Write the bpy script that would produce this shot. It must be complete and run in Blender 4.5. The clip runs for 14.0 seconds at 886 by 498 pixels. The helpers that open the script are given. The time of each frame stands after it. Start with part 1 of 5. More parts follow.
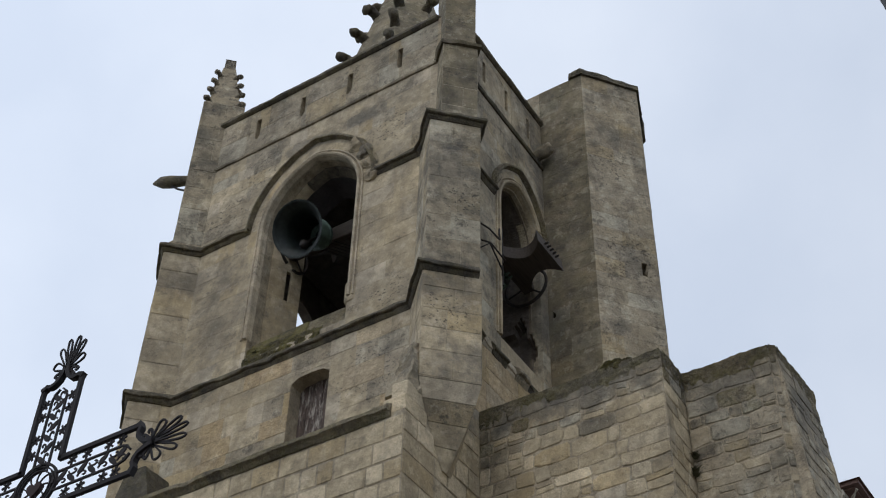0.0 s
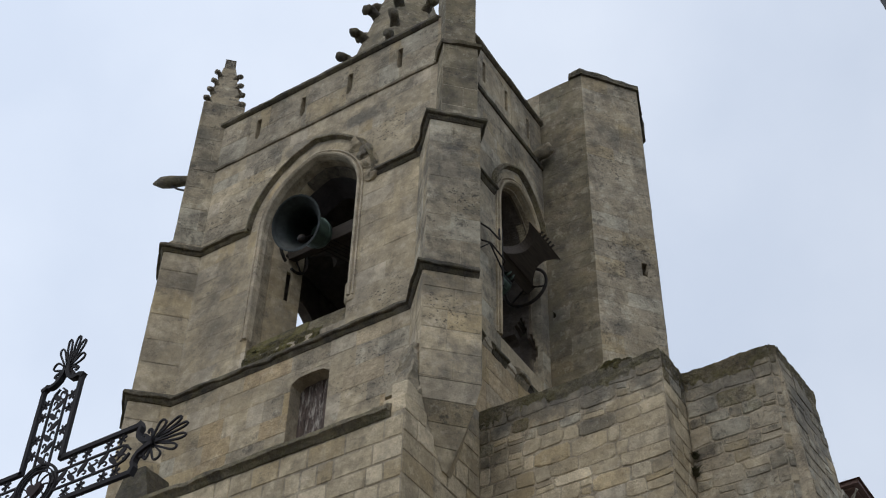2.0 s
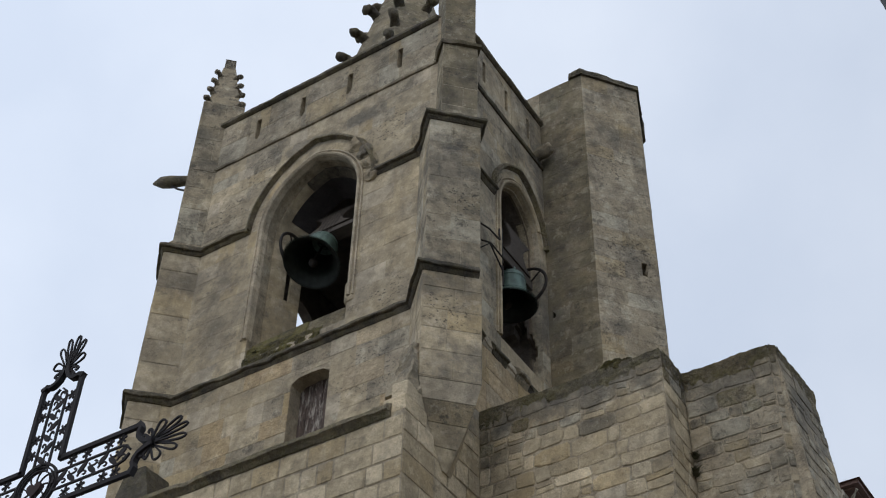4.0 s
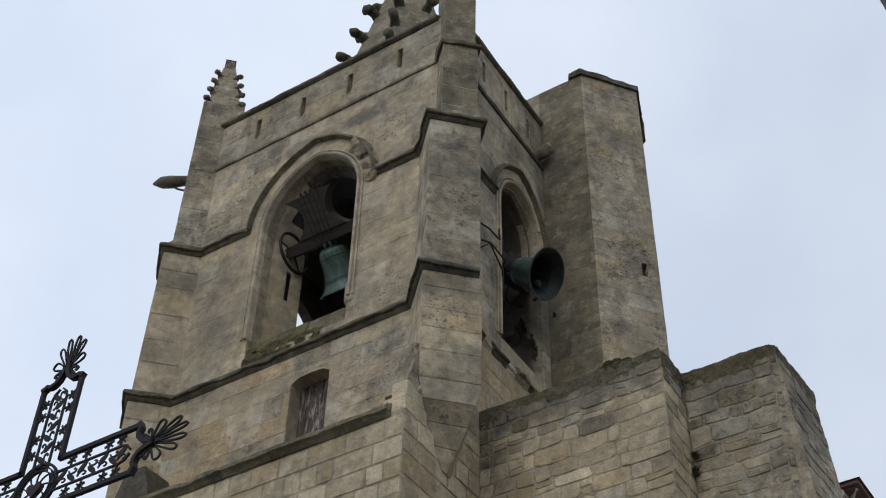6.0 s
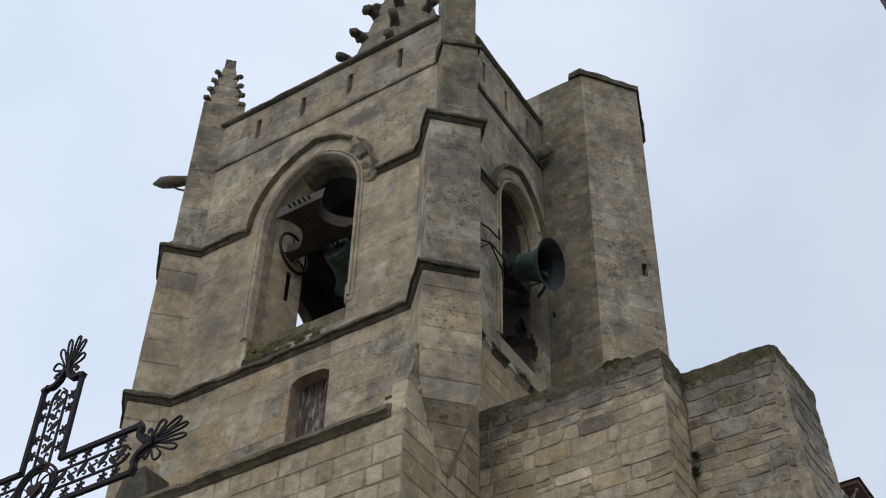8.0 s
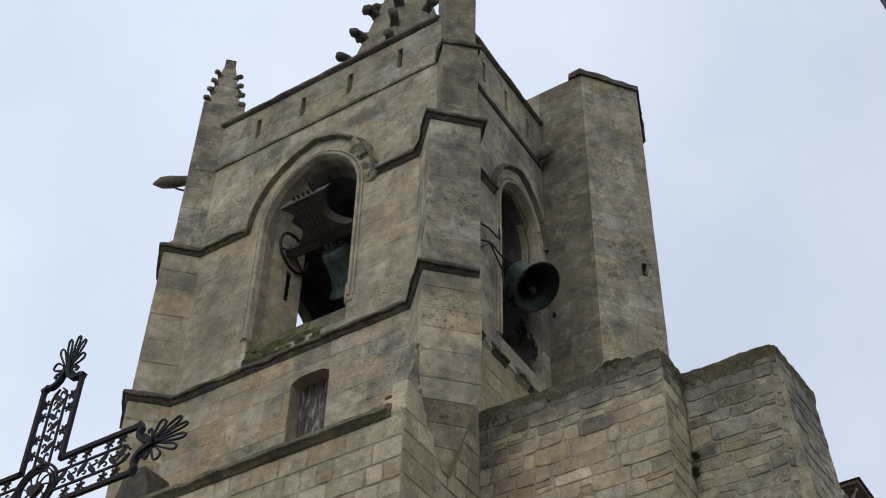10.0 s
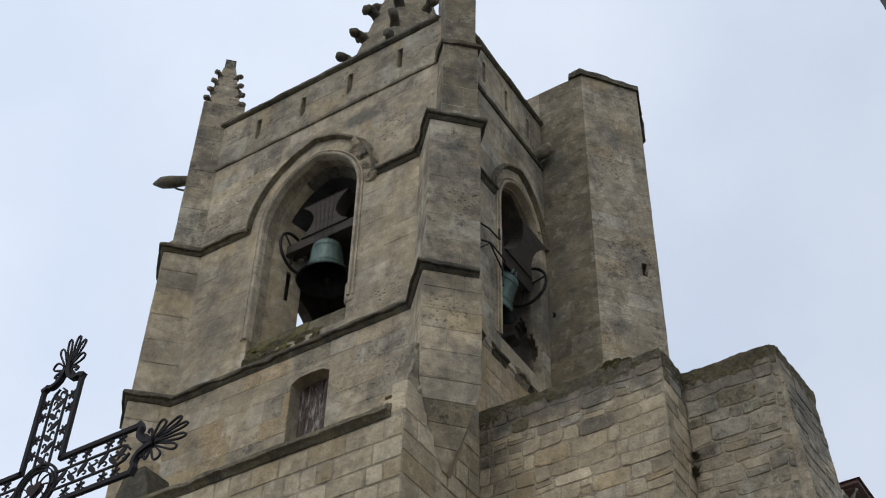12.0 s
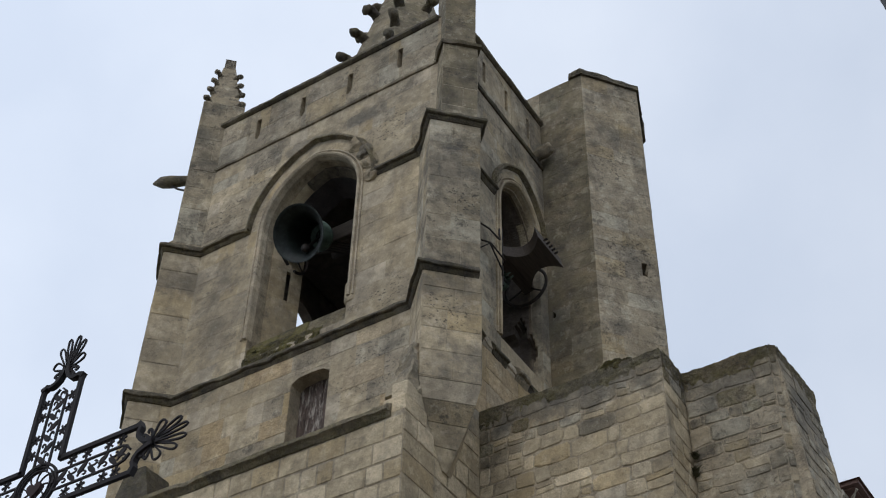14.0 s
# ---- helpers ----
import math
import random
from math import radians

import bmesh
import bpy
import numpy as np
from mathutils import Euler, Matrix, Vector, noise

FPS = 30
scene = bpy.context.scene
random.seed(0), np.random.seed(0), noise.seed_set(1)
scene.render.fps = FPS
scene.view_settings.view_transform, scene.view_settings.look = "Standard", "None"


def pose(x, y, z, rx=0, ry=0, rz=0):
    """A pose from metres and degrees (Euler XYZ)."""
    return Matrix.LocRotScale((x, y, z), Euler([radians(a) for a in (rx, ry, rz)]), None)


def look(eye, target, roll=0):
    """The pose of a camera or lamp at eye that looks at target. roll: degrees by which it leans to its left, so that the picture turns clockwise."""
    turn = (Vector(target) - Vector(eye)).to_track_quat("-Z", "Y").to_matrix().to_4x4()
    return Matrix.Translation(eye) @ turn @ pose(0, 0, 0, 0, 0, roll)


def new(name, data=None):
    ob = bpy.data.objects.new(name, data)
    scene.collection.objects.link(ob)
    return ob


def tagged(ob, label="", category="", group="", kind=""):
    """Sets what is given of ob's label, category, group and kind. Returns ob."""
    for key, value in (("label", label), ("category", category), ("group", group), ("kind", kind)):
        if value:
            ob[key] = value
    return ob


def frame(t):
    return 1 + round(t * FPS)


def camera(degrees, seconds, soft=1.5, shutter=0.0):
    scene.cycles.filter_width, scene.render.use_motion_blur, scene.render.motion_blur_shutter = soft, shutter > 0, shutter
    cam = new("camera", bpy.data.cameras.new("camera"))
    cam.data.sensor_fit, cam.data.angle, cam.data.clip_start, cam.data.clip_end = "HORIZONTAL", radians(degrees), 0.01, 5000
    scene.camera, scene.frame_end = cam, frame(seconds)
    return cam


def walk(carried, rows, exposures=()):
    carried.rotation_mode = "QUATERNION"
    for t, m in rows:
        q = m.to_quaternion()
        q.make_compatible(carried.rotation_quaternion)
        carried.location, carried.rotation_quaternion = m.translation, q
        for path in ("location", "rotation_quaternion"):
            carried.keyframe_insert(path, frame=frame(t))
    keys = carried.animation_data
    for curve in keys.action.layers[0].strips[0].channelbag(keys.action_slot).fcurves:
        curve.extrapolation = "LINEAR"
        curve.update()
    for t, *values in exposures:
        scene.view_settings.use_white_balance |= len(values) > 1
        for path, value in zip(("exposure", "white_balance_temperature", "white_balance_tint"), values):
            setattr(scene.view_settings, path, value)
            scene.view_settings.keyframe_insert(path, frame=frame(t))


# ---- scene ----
# ---------- camera ----------
cam = camera(36.2, 14.0, soft=1.1, shutter=0.5)
EYE = Vector((7.9, -12.0, 1.6))
AZ, EL, ROLL = radians(33.6), radians(44.07), 1.66
AIM = Vector((-math.sin(AZ) * math.cos(EL), math.cos(AZ) * math.cos(EL), math.sin(EL)))
walk(cam, [(0.0, look(EYE, EYE + AIM, ROLL)), (14.0, look(EYE, EYE + AIM, ROLL))])

# ---------- sky and sun ----------
SUN_EL, SUN_AZ = radians(51), radians(157)
world = bpy.data.worlds.new("overcast_sky")
scene.world = world
world.use_nodes = True
wn, wl = world.node_tree.nodes, world.node_tree.links
wn.clear()
w_out = wn.new("ShaderNodeOutputWorld")
w_sky = wn.new("ShaderNodeTexSky")
w_sky.sky_type, w_sky.sun_disc = "NISHITA", False
w_sky.sun_elevation, w_sky.sun_rotation = SUN_EL, SUN_AZ
w_bg = wn.new("ShaderNodeBackground")
w_bg.inputs["Strength"].default_value = 0.05
SUN_DIR = Vector((0.08, -0.64, 0.78)).normalized()
THIN_CLOUD = Vector((-0.75, -0.25, 1.0)).normalized()
w_co = wn.new("ShaderNodeTexCoord")
w_no = wn.new("ShaderNodeTexNoise")
w_no.inputs["Scale"].default_value, w_no.inputs["Detail"].default_value = 2.6, 6.0
w_no.inputs["Roughness"].default_value = 0.5
w_ra = wn.new("ShaderNodeValToRGB")
w_ra.color_ramp.elements[0].position, w_ra.color_ramp.elements[1].position = 0.34, 0.68
w_ra.color_ramp.elements[0].color = (0.535, 0.590, 0.680, 1)
w_ra.color_ramp.elements[1].color = (0.690, 0.735, 0.805, 1)
# the cloud is thinner and brighter on one hand
w_dot = wn.new("ShaderNodeVectorMath")
w_dot.operation = "DOT_PRODUCT"
w_dot.inputs[1].default_value = THIN_CLOUD
w_glow = wn.new("ShaderNodeMapRange")
w_glow.inputs["From Min"].default_value, w_glow.inputs["From Max"].default_value = 0.2, 1.0
w_glow.inputs["To Min"].default_value, w_glow.inputs["To Max"].default_value = 0.79, 1.28
w_cl = wn.new("ShaderNodeBackground")
w_add = wn.new("ShaderNodeAddShader")
wl.new(w_co.outputs["Generated"], w_no.inputs["Vector"])
wl.new(w_co.outputs["Generated"], w_dot.inputs[0])
wl.new(w_dot.outputs["Value"], w_glow.inputs["Value"])
wl.new(w_glow.outputs["Result"], w_cl.inputs["Strength"])
wl.new(w_no.outputs["Fac"], w_ra.inputs["Fac"])
wl.new(w_ra.outputs["Color"], w_cl.inputs["Color"])
wl.new(w_sky.outputs["Color"], w_bg.inputs["Color"])
wl.new(w_bg.outputs["Background"], w_add.inputs[0])
wl.new(w_cl.outputs["Background"], w_add.inputs[1])
wl.new(w_add.outputs["Shader"], w_out.inputs["Surface"])

sun = new("sun", bpy.data.lights.new("sun", "SUN"))
sun.data.energy, sun.data.angle, sun.data.color = 0.50, radians(25), (1.0, 0.97, 0.92)
sun.matrix_world = look(SUN_DIR * 40, (0, 0, 0))
scene.view_settings.exposure = 0.0


# ---------- materials ----------
def mat_base(name, rough=0.9, metal=0.0):
    m = bpy.data.materials.new(name)
    m.use_nodes = True
    n, l = m.node_tree.nodes, m.node_tree.links
    b = n["Principled BSDF"]
    b.inputs["Roughness"].default_value, b.inputs["Metallic"].default_value = rough, metal
    return m, n, l, b


def noise_at(n, l, vec, scale, detail=4.0, rough=0.55, stretch=None):
    t = n.new("ShaderNodeTexNoise")
    t.inputs["Scale"].default_value, t.inputs["Detail"].default_value = scale, detail
    t.inputs["Roughness"].default_value = rough
    if stretch:
        mp = n.new("ShaderNodeMapping")
        mp.inputs["Scale"].default_value = stretch
        l.new(vec, mp.inputs["Vector"])
        vec = mp.outputs["Vector"]
    l.new(vec, t.inputs["Vector"])
    return t.outputs["Fac"]


def ramp(n, l, fac, lo, hi, a=0.0, b=1.0):
    r = n.new("ShaderNodeMapRange")
    r.inputs["From Min"].default_value, r.inputs["From Max"].default_value = lo, hi
    r.inputs["To Min"].default_value, r.inputs["To Max"].default_value = a, b
    l.new(fac, r.inputs["Value"])
    return r.outputs["Result"]


def mix(n, l, fac, a, b, kind="MIX"):
    x = n.new("ShaderNodeMix")
    x.data_type, x.blend_type = "RGBA", kind
    for sock, v in (("Factor", fac), ("A", a), ("B", b)):
        i = [s for s in x.inputs if s.name == sock and s.type == ("VALUE" if sock == "Factor" else "RGBA")][0]
        if isinstance(v, (int, float)):
            i.default_value = v
        elif isinstance(v, tuple):
            i.default_value = (*v, 1)
        else:
            l.new(v, i)
    return [s for s in x.outputs if s.type == "RGBA"][0]


def times(n, l, a, b):
    x = n.new("ShaderNodeMath")
    x.operation = "MULTIPLY"
    for i, v in enumerate((a, b)):
        if isinstance(v, (int, float)):
            x.inputs[i].default_value = v
        else:
            l.new(v, x.inputs[i])
    return x.outputs[0]


def bump(n, l, b, layers):
    last = None
    for h, strength, dist in layers:
        k = n.new("ShaderNodeBump")
        k.inputs["Strength"].default_value, k.inputs["Distance"].default_value = strength, dist
        l.new(h, k.inputs["Height"])
        if last:
            l.new(last, k.inputs["Normal"])
        last = k.outputs["Normal"]
    l.new(last, b.inputs["Normal"])


# old stains on the masonry: centre, breadth, height, strength
STAINS = ((-4.35, 0.0, 16.2, 0.75, 1.5, 0.65), (-5.2, -0.2, 17.2, 0.7, 0.32, 0.8), (-5.3, -0.2, 15.6, 0.7, 0.35, 0.5), (-5.6, -0.1, 21.0, 0.35, 0.42, 0.9),
          (-1.86, 0.0, 19.65, 0.55, 0.24, 0.9), (-3.1, 0.0, 19.6, 0.6, 0.22, 1.0), (0.3, -0.3, 16.9, 0.55, 0.75, 0.75), (0.25, -0.35, 14.35, 0.55, 0.22, 0.7),
          (0.1, 3.1, 20.0, 0.55, 0.75, 0.9), (0.45, 3.1, 17.6, 0.4, 1.3, 0.55), (1.32, 3.6, 20.7, 0.45, 0.35, 0.7), (0.0, 1.3, 18.3, 0.5, 0.6, 0.6),
          (1.3, 0.9, 13.0, 1.9, 0.62, 1.0), (2.76, 2.0, 13.0, 0.9, 0.6, 0.8), (3.4, 1.6, 12.9, 0.85, 0.75, 0.9), (4.1, 2.3, 12.6, 0.7, 0.9, 0.8),
          (-0.05, 3.0, 16.6, 0.42, 1.0, 1.0))
# eroded clusters of small holes: centre, reach
PITTED = ((-4.75, 0.0, 18.6, 0.55), (-4.0, 0.0, 19.5, 0.5), (-1.0, 0.0, 15.1, 0.4), (1.35, 3.65, 17.6, 0.75), (0.25, -0.33, 13.9, 0.42), (-1.3, 0.0, 13.8, 0.7),
          (-1.2, 0.0, 19.0, 0.5), (0.4, -0.1, 16.2, 0.45), (1.2, 3.5, 20.0, 0.5))


def patches(n, l, pos, rough_edge, rows):
    """The strongest of several soft-edged ragged patches at a place: 0 outside, up to its strength inside."""
    best = None
    for x, y, z, wide, high, power in rows:
        sub, sc, ln = (n.new("ShaderNodeVectorMath") for _ in range(3))
        sub.operation, sc.operation, ln.operation = "SUBTRACT", "MULTIPLY", "LENGTH"
        sub.inputs[1].default_value, sc.inputs[1].default_value = (x, y, z), (1 / wide, 1 / wide, 1 / high)
        l.new(pos, sub.inputs[0]), l.new(sub.outputs[0], sc.inputs[0]), l.new(sc.outputs[0], ln.inputs[0])
        ad = n.new("ShaderNodeMath")
        ad.operation = "ADD"
        l.new(ln.outputs["Value"], ad.inputs[0]), l.new(rough_edge, ad.inputs[1])
        v = ramp(n, l, ad.outputs[0], 1.05, 0.55, 0.0, power)
        if best is not None:
            mx = n.new("ShaderNodeMath")
            mx.operation = "MAXIMUM"
            l.new(best, mx.inputs[0]), l.new(v, mx.inputs[1])
            v = mx.outputs[0]
        best = v
    return best


def stone(name, light, mid, dark, stain=0.5, vary=0.15, pits=0.5, moss=0.0, ochre=0.25, gritty=1.0, pale=0.3, worn=False):
    """Weathered limestone: blotches at two scales, run-off streaks, lichen, pale limewash traces, pits and grain."""
    light, mid = (tuple(c * g for c, g in zip(q, (1.03 * f, f, 0.98 * f))) for q, f in ((light, 0.92), (mid, 0.86)))
    m, n, l, b = mat_base(name, 0.93)
    pos = n.new("ShaderNodeNewGeometry").outputs["Position"]
    big = noise_at(n, l, pos, 0.62, 6, 0.62)
    soft = min(0.76, 0.50 + 0.15 * gritty)
    blot = noise_at(n, l, pos, 1.7, 10, soft)
    mids = noise_at(n, l, pos, 4.6, 10, soft)
    fine = noise_at(n, l, pos, 34, 6, 0.7)
    streak = noise_at(n, l, pos, 1.0, 10, soft, (2.9, 2.9, 0.6))
    spots = noise_at(n, l, pos, 11, 6, 0.68)
    rnd = n.new("ShaderNodeObjectInfo").outputs["Random"]
    hue = n.new("ShaderNodeTexWhiteNoise")
    hue.noise_dimensions = "1D"
    l.new(rnd, hue.inputs["W"])
    col = mix(n, l, ramp(n, l, mids, 0.36, 0.64), mid, light)
    wash = tuple(max(a, c * 1.06) for a, c in zip((0.50, 0.455, 0.35), light))
    tan = tuple(max(a, c * f) for a, c, f in zip((0.42, 0.31, 0.155), mid, (1.0, 0.88, 0.7)))
    col = mix(n, l, times(n, l, ramp(n, l, big, 0.46, 0.66), ochre), col, tan)
    col = mix(n, l, times(n, l, hue.outputs["Value"], ochre * 0.6), col, tan)
    col = mix(n, l, ramp(n, l, hue.outputs["Value"], 0.84, 0.88, 0.0, ochre * 1.3), col, tan)
    col = mix(n, l, ramp(n, l, hue.outputs["Value"], 0.10, 0.14, pale * 0.9, 0.0), col, wash)
    hsv = n.new("ShaderNodeHueSaturation")
    l.new(col, hsv.inputs["Color"])
    l.new(ramp(n, l, rnd, 0, 1, 1 - vary, 1 + vary), hsv.inputs["Value"])
    col = hsv.outputs["Color"]
    col = mix(n, l, times(n, l, ramp(n, l, noise_at(n, l, pos, 2.3, 7, 0.7), 0.54, 0.66), pale), col, wash)
    col = mix(n, l, times(n, l, ramp(n, l, blot, 0.49, 0.60), stain * 0.62), col, tuple(c * 1.45 for c in dark))
    col = mix(n, l, times(n, l, ramp(n, l, streak, 0.55, 0.68), stain * 0.45), col, dark)
    s2 = times(n, l, times(n, l, ramp(n, l, spots, 0.48, 0.66), ramp(n, l, blot, 0.42, 0.56)), stain * 0.55)
    col = mix(n, l, s2, col, dark)
    crust = times(n, l, ramp(n, l, noise_at(n, l, pos, 2.6, 12, 0.80), 0.565, 0.60), stain * 0.7)
    col = mix(n, l, crust, col, tuple(c * 0.85 for c in dark))
    pit = ramp(n, l, noise_at(n, l, pos, 17, 4, 0.55), 0.31, 0.40)
    inv = n.new("ShaderNodeMath")
    inv.operation = "SUBTRACT"
    inv.inputs[0].default_value = 1.0
    l.new(pit, inv.inputs[1])
    col = mix(n, l, times(n, l, inv.outputs[0], min(0.6, 0.28 * pits)), col, tuple(c * 0.6 for c in dark))
    relief = None
    if worn:
        # flaked scars with sharp edges: dark weathered skin, and paler fresh stone where it has come away
        where = ramp(n, l, noise_at(n, l, pos, 0.8, 4, 0.6), 0.40, 0.62)
        skin = noise_at(n, l, pos, 5.2, 13, 0.74)
        col = mix(n, l, times(n, l, ramp(n, l, skin, 0.545, 0.575), times(n, l, where, 0.25 + 0.22 * stain)), col, tuple(c * 1.25 for c in dark))
        col = mix(n, l, times(n, l, ramp(n, l, skin, 0.425, 0.40), 0.35), col, wash)
        specks = noise_at(n, l, pos, 26, 7, 0.72)
        col = mix(n, l, times(n, l, ramp(n, l, specks, 0.61, 0.66), 0.28), col, dark)
        relief = skin
        edge = ramp(n, l, noise_at(n, l, pos, 3.2, 9, 0.7), 0.25, 0.75, -0.65, 0.65)
        veil = patches(n, l, pos, edge, STAINS)
        col = mix(n, l, times(n, l, veil, 0.62), col, tuple(0.5 * a + 0.5 * c for a, c in zip((0.135, 0.125, 0.108), dark)))
        bites = ramp(n, l, noise_at(n, l, pos, 1.0, 5, 0.62, (15, 15, 24)), 0.56, 0.61)
        eaten = times(n, l, bites, patches(n, l, pos, edge, [(x, y, z, q, q, 1.0) for x, y, z, q in PITTED]))
        col = mix(n, l, times(n, l, eaten, 0.8), col, (0.045, 0.039, 0.032))
    if moss:
        mo = times(n, l, ramp(n, l, noise_at(n, l, pos, 3.6, 7, 0.68), 0.42, 0.58), moss)
        col = mix(n, l, mo, col, (0.165, 0.140, 0.038))
    tone = ramp(n, l, noise_at(n, l, pos, 0.9, 6, 0.6), 0.32, 0.68, 0.70, 1.28)
    rub = min(0.40, 0.04 + 0.15 * gritty)
    crunch = ramp(n, l, noise_at(n, l, pos, 9.5, 9, 0.76), 0.30, 0.70, 1 - rub, 1 + rub)
    grain = times(n, l, times(n, l, ramp(n, l, fine, 0.25, 0.75, 1 - 0.16 * min(1.5, gritty), 1 + 0.15 * min(1.5, gritty)), tone), crunch)
    g = n.new("ShaderNodeCombineColor")
    for i in range(3):
        l.new(grain, g.inputs[i])
    col = mix(n, l, 1.0, col, g.outputs[0], "MULTIPLY")
    l.new(col, b.inputs["Base Color"])
    if relief:
        bump(n, l, b, ((relief, 0.8, 0.035), (mids, 0.5 * gritty, 0.05), (spots, 0.5 * gritty, 0.03), (pit, 0.6 * pits, 0.025), (fine, 0.6 * gritty, 0.010)))
        return m
    bump(n, l, b, ((mids, 0.7 * gritty, 0.07), (spots, 0.6 * gritty, 0.03), (pit, 0.7 * pits, 0.025), (fine, 0.6 * gritty, 0.010)))
    return m


ASHLAR = stone("ashlar_limestone", (0.530, 0.452, 0.315), (0.350, 0.297, 0.206), (0.115, 0.100, 0.078), 0.50, 0.10, 0.35, 0.0, 0.34, 0.6, 0.40, True)
STAINED = stone("blackened_ashlar", (0.430, 0.374, 0.278), (0.300, 0.262, 0.196), (0.070, 0.061, 0.049), 0.72, 0.10, 0.8, 0.05, 0.28, 0.9, 0.5, True)
RUBBLE = stone("old_limestone", (0.62, 0.525, 0.36), (0.47, 0.395, 0.27), (0.150, 0.128, 0.094), 0.42, 0.17, 0.5, 0.03, 0.42, 1.0, 0.7, True)
GREYSTONE = stone("grey_limestone", (0.415, 0.358, 0.258), (0.270, 0.234, 0.170), (0.075, 0.066, 0.053), 0.9, 0.09, 0.6, 0.05, 0.2, 0.8, 0.5, True)
# lichen, its colour lowered further for the shadow beneath the string courses
LICHEN = stone("lichened_shadow_dark_stone", (0.115, 0.098, 0.072), (0.058, 0.050, 0.038), (0.020, 0.018, 0.015), 0.75, 0.1, 0.8, 0.2, 0.08, 1.4, 0.10)
MOSSY = stone("mossy_stone", (0.27, 0.225, 0.13), (0.15, 0.126, 0.074), (0.035, 0.030, 0.020), 0.9, 0.15, 0.8, 0.75, 0.2, 1.8, 0.15)
MORTAR = stone("lime_mortar", (0.50, 0.425, 0.305), (0.36, 0.305, 0.215), (0.09, 0.078, 0.06), 0.5, 0.0, 0.6, 0.0, 0.1, 1.2, 0.3, True)
ROUGHGREY = stone("rough_grey_stone", (0.34, 0.30, 0.235), (0.215, 0.192, 0.150), (0.05, 0.045, 0.038), 0.8, 0.1, 1.2, 0.1, 0.1, 2.0, 0.25)
WEATHERED = stone("dark_weathered_rubble", (0.31, 0.265, 0.185), (0.175, 0.150, 0.105), (0.07, 0.06, 0.045), 0.8, 0.18, 1.1, 0.35, 0.25, 1.9, 0.45)
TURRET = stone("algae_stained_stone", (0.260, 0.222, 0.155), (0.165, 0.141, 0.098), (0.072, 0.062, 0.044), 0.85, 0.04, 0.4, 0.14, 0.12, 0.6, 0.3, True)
OCHRE = stone("ochre_limestone", (0.50, 0.385, 0.235), (0.37, 0.282, 0.170), (0.12, 0.10, 0.07), 0.4, 0.1, 0.6, 0.0, 0.5, 1.2, 0.3)
CRUST = stone("brown_moss_crust", (0.205, 0.172, 0.112), (0.118, 0.098, 0.062), (0.045, 0.038, 0.028), 0.7, 0.0, 1.2, 0.45, 0.1, 2.2, 0.2)
MOSS = stone("sill_moss", (0.150, 0.125, 0.055), (0.085, 0.070, 0.030), (0.025, 0.021, 0.012), 0.8, 0.0, 1.2, 0.7, 0.0, 2.2, 0.1)
# two dark stones with the shade of soffit and recess put into the colour
SHADE_BROWN = stone("shade_browned_stone", (0.105, 0.088, 0.066), (0.066, 0.056, 0.043), (0.022, 0.019, 0.016), 0.8, 0.1, 0.8, 0.0, 0.15, 1.4, 0.1)
SHADE_BLACK = stone("shade_blackened_stone", (0.046, 0.038, 0.038), (0.030, 0.025, 0.025), (0.016, 0.014, 0.014), 0.6, 0.0, 0.8, 0.0, 0.0, 1.4, 0.0)
# interior stone coloured darker than such stone is, for the shade inside
INNER = stone("shade_darkened_interior_stone", (0.135, 0.113, 0.098), (0.090, 0.075, 0.065), (0.038, 0.033, 0.030), 0.6, 0.1, 0.6, 0.0, 0.1, 1.0, 0.05)


def metal_paint(name, colour, rust, rough=0.6, metal=0.3):
    m, n, l, b = mat_base(name, rough, metal)
    pos = n.new("ShaderNodeTexCoord").outputs["Object"]
    col = mix(n, l, ramp(n, l, noise_at(n, l, pos, 9, 5, 0.6), 0.45, 0.7), colour, rust)
    l.new(col, b.inputs["Base Color"])
    bump(n, l, b, ((noise_at(n, l, pos, 60, 4), 0.4, 0.003),))
    return m


IRON = metal_paint("black_wrought_iron", (0.008, 0.006, 0.007), (0.014, 0.008, 0.008), 0.85, 0.0)
DARKIRON = metal_paint("rusty_dark_iron", (0.020, 0.017, 0.015), (0.045, 0.028, 0.018), 0.7, 0.4)


def bronze(name, light, dark):
    m, n, l, b = mat_base(name, 0.55, 0.35)
    pos = n.new("ShaderNodeTexCoord").outputs["Object"]
    run = noise_at(n, l, pos, 1.0, 6, 0.6, (9, 9, 1.2))
    col = mix(n, l, ramp(n, l, run, 0.36, 0.66), dark, light)
    col = mix(n, l, times(n, l, ramp(n, l, noise_at(n, l, pos, 14, 5), 0.5, 0.7), 0.5), col, (0.035, 0.05, 0.045))
    l.new(col, b.inputs["Base Color"])
    bump(n, l, b, ((noise_at(n, l, pos, 45, 4), 0.3, 0.004),))
    return m


BRONZE = bronze("verdigris_bronze", (0.130, 0.195, 0.158), (0.060, 0.092, 0.076))
INBRONZE = bronze("dark_inner_bronze", (0.020, 0.026, 0.023), (0.009, 0.011, 0.010))


def wood(name, light, dark, stretch):
    m, n, l, b = mat_base(name, 0.85)
    pos = n.new("ShaderNodeTexCoord").outputs["Object"]
    grain = noise_at(n, l, pos, 1.0, 7, 0.65, stretch)
    col = mix(n, l, ramp(n, l, grain, 0.33, 0.66), dark, light)
    col = mix(n, l, times(n, l, ramp(n, l, noise_at(n, l, pos, 2.5, 5), 0.5, 0.75), 0.5), col, (0.05, 0.042, 0.035))
    l.new(col, b.inputs["Base Color"])
    bump(n, l, b, ((grain, 0.5, 0.006),))
    return m


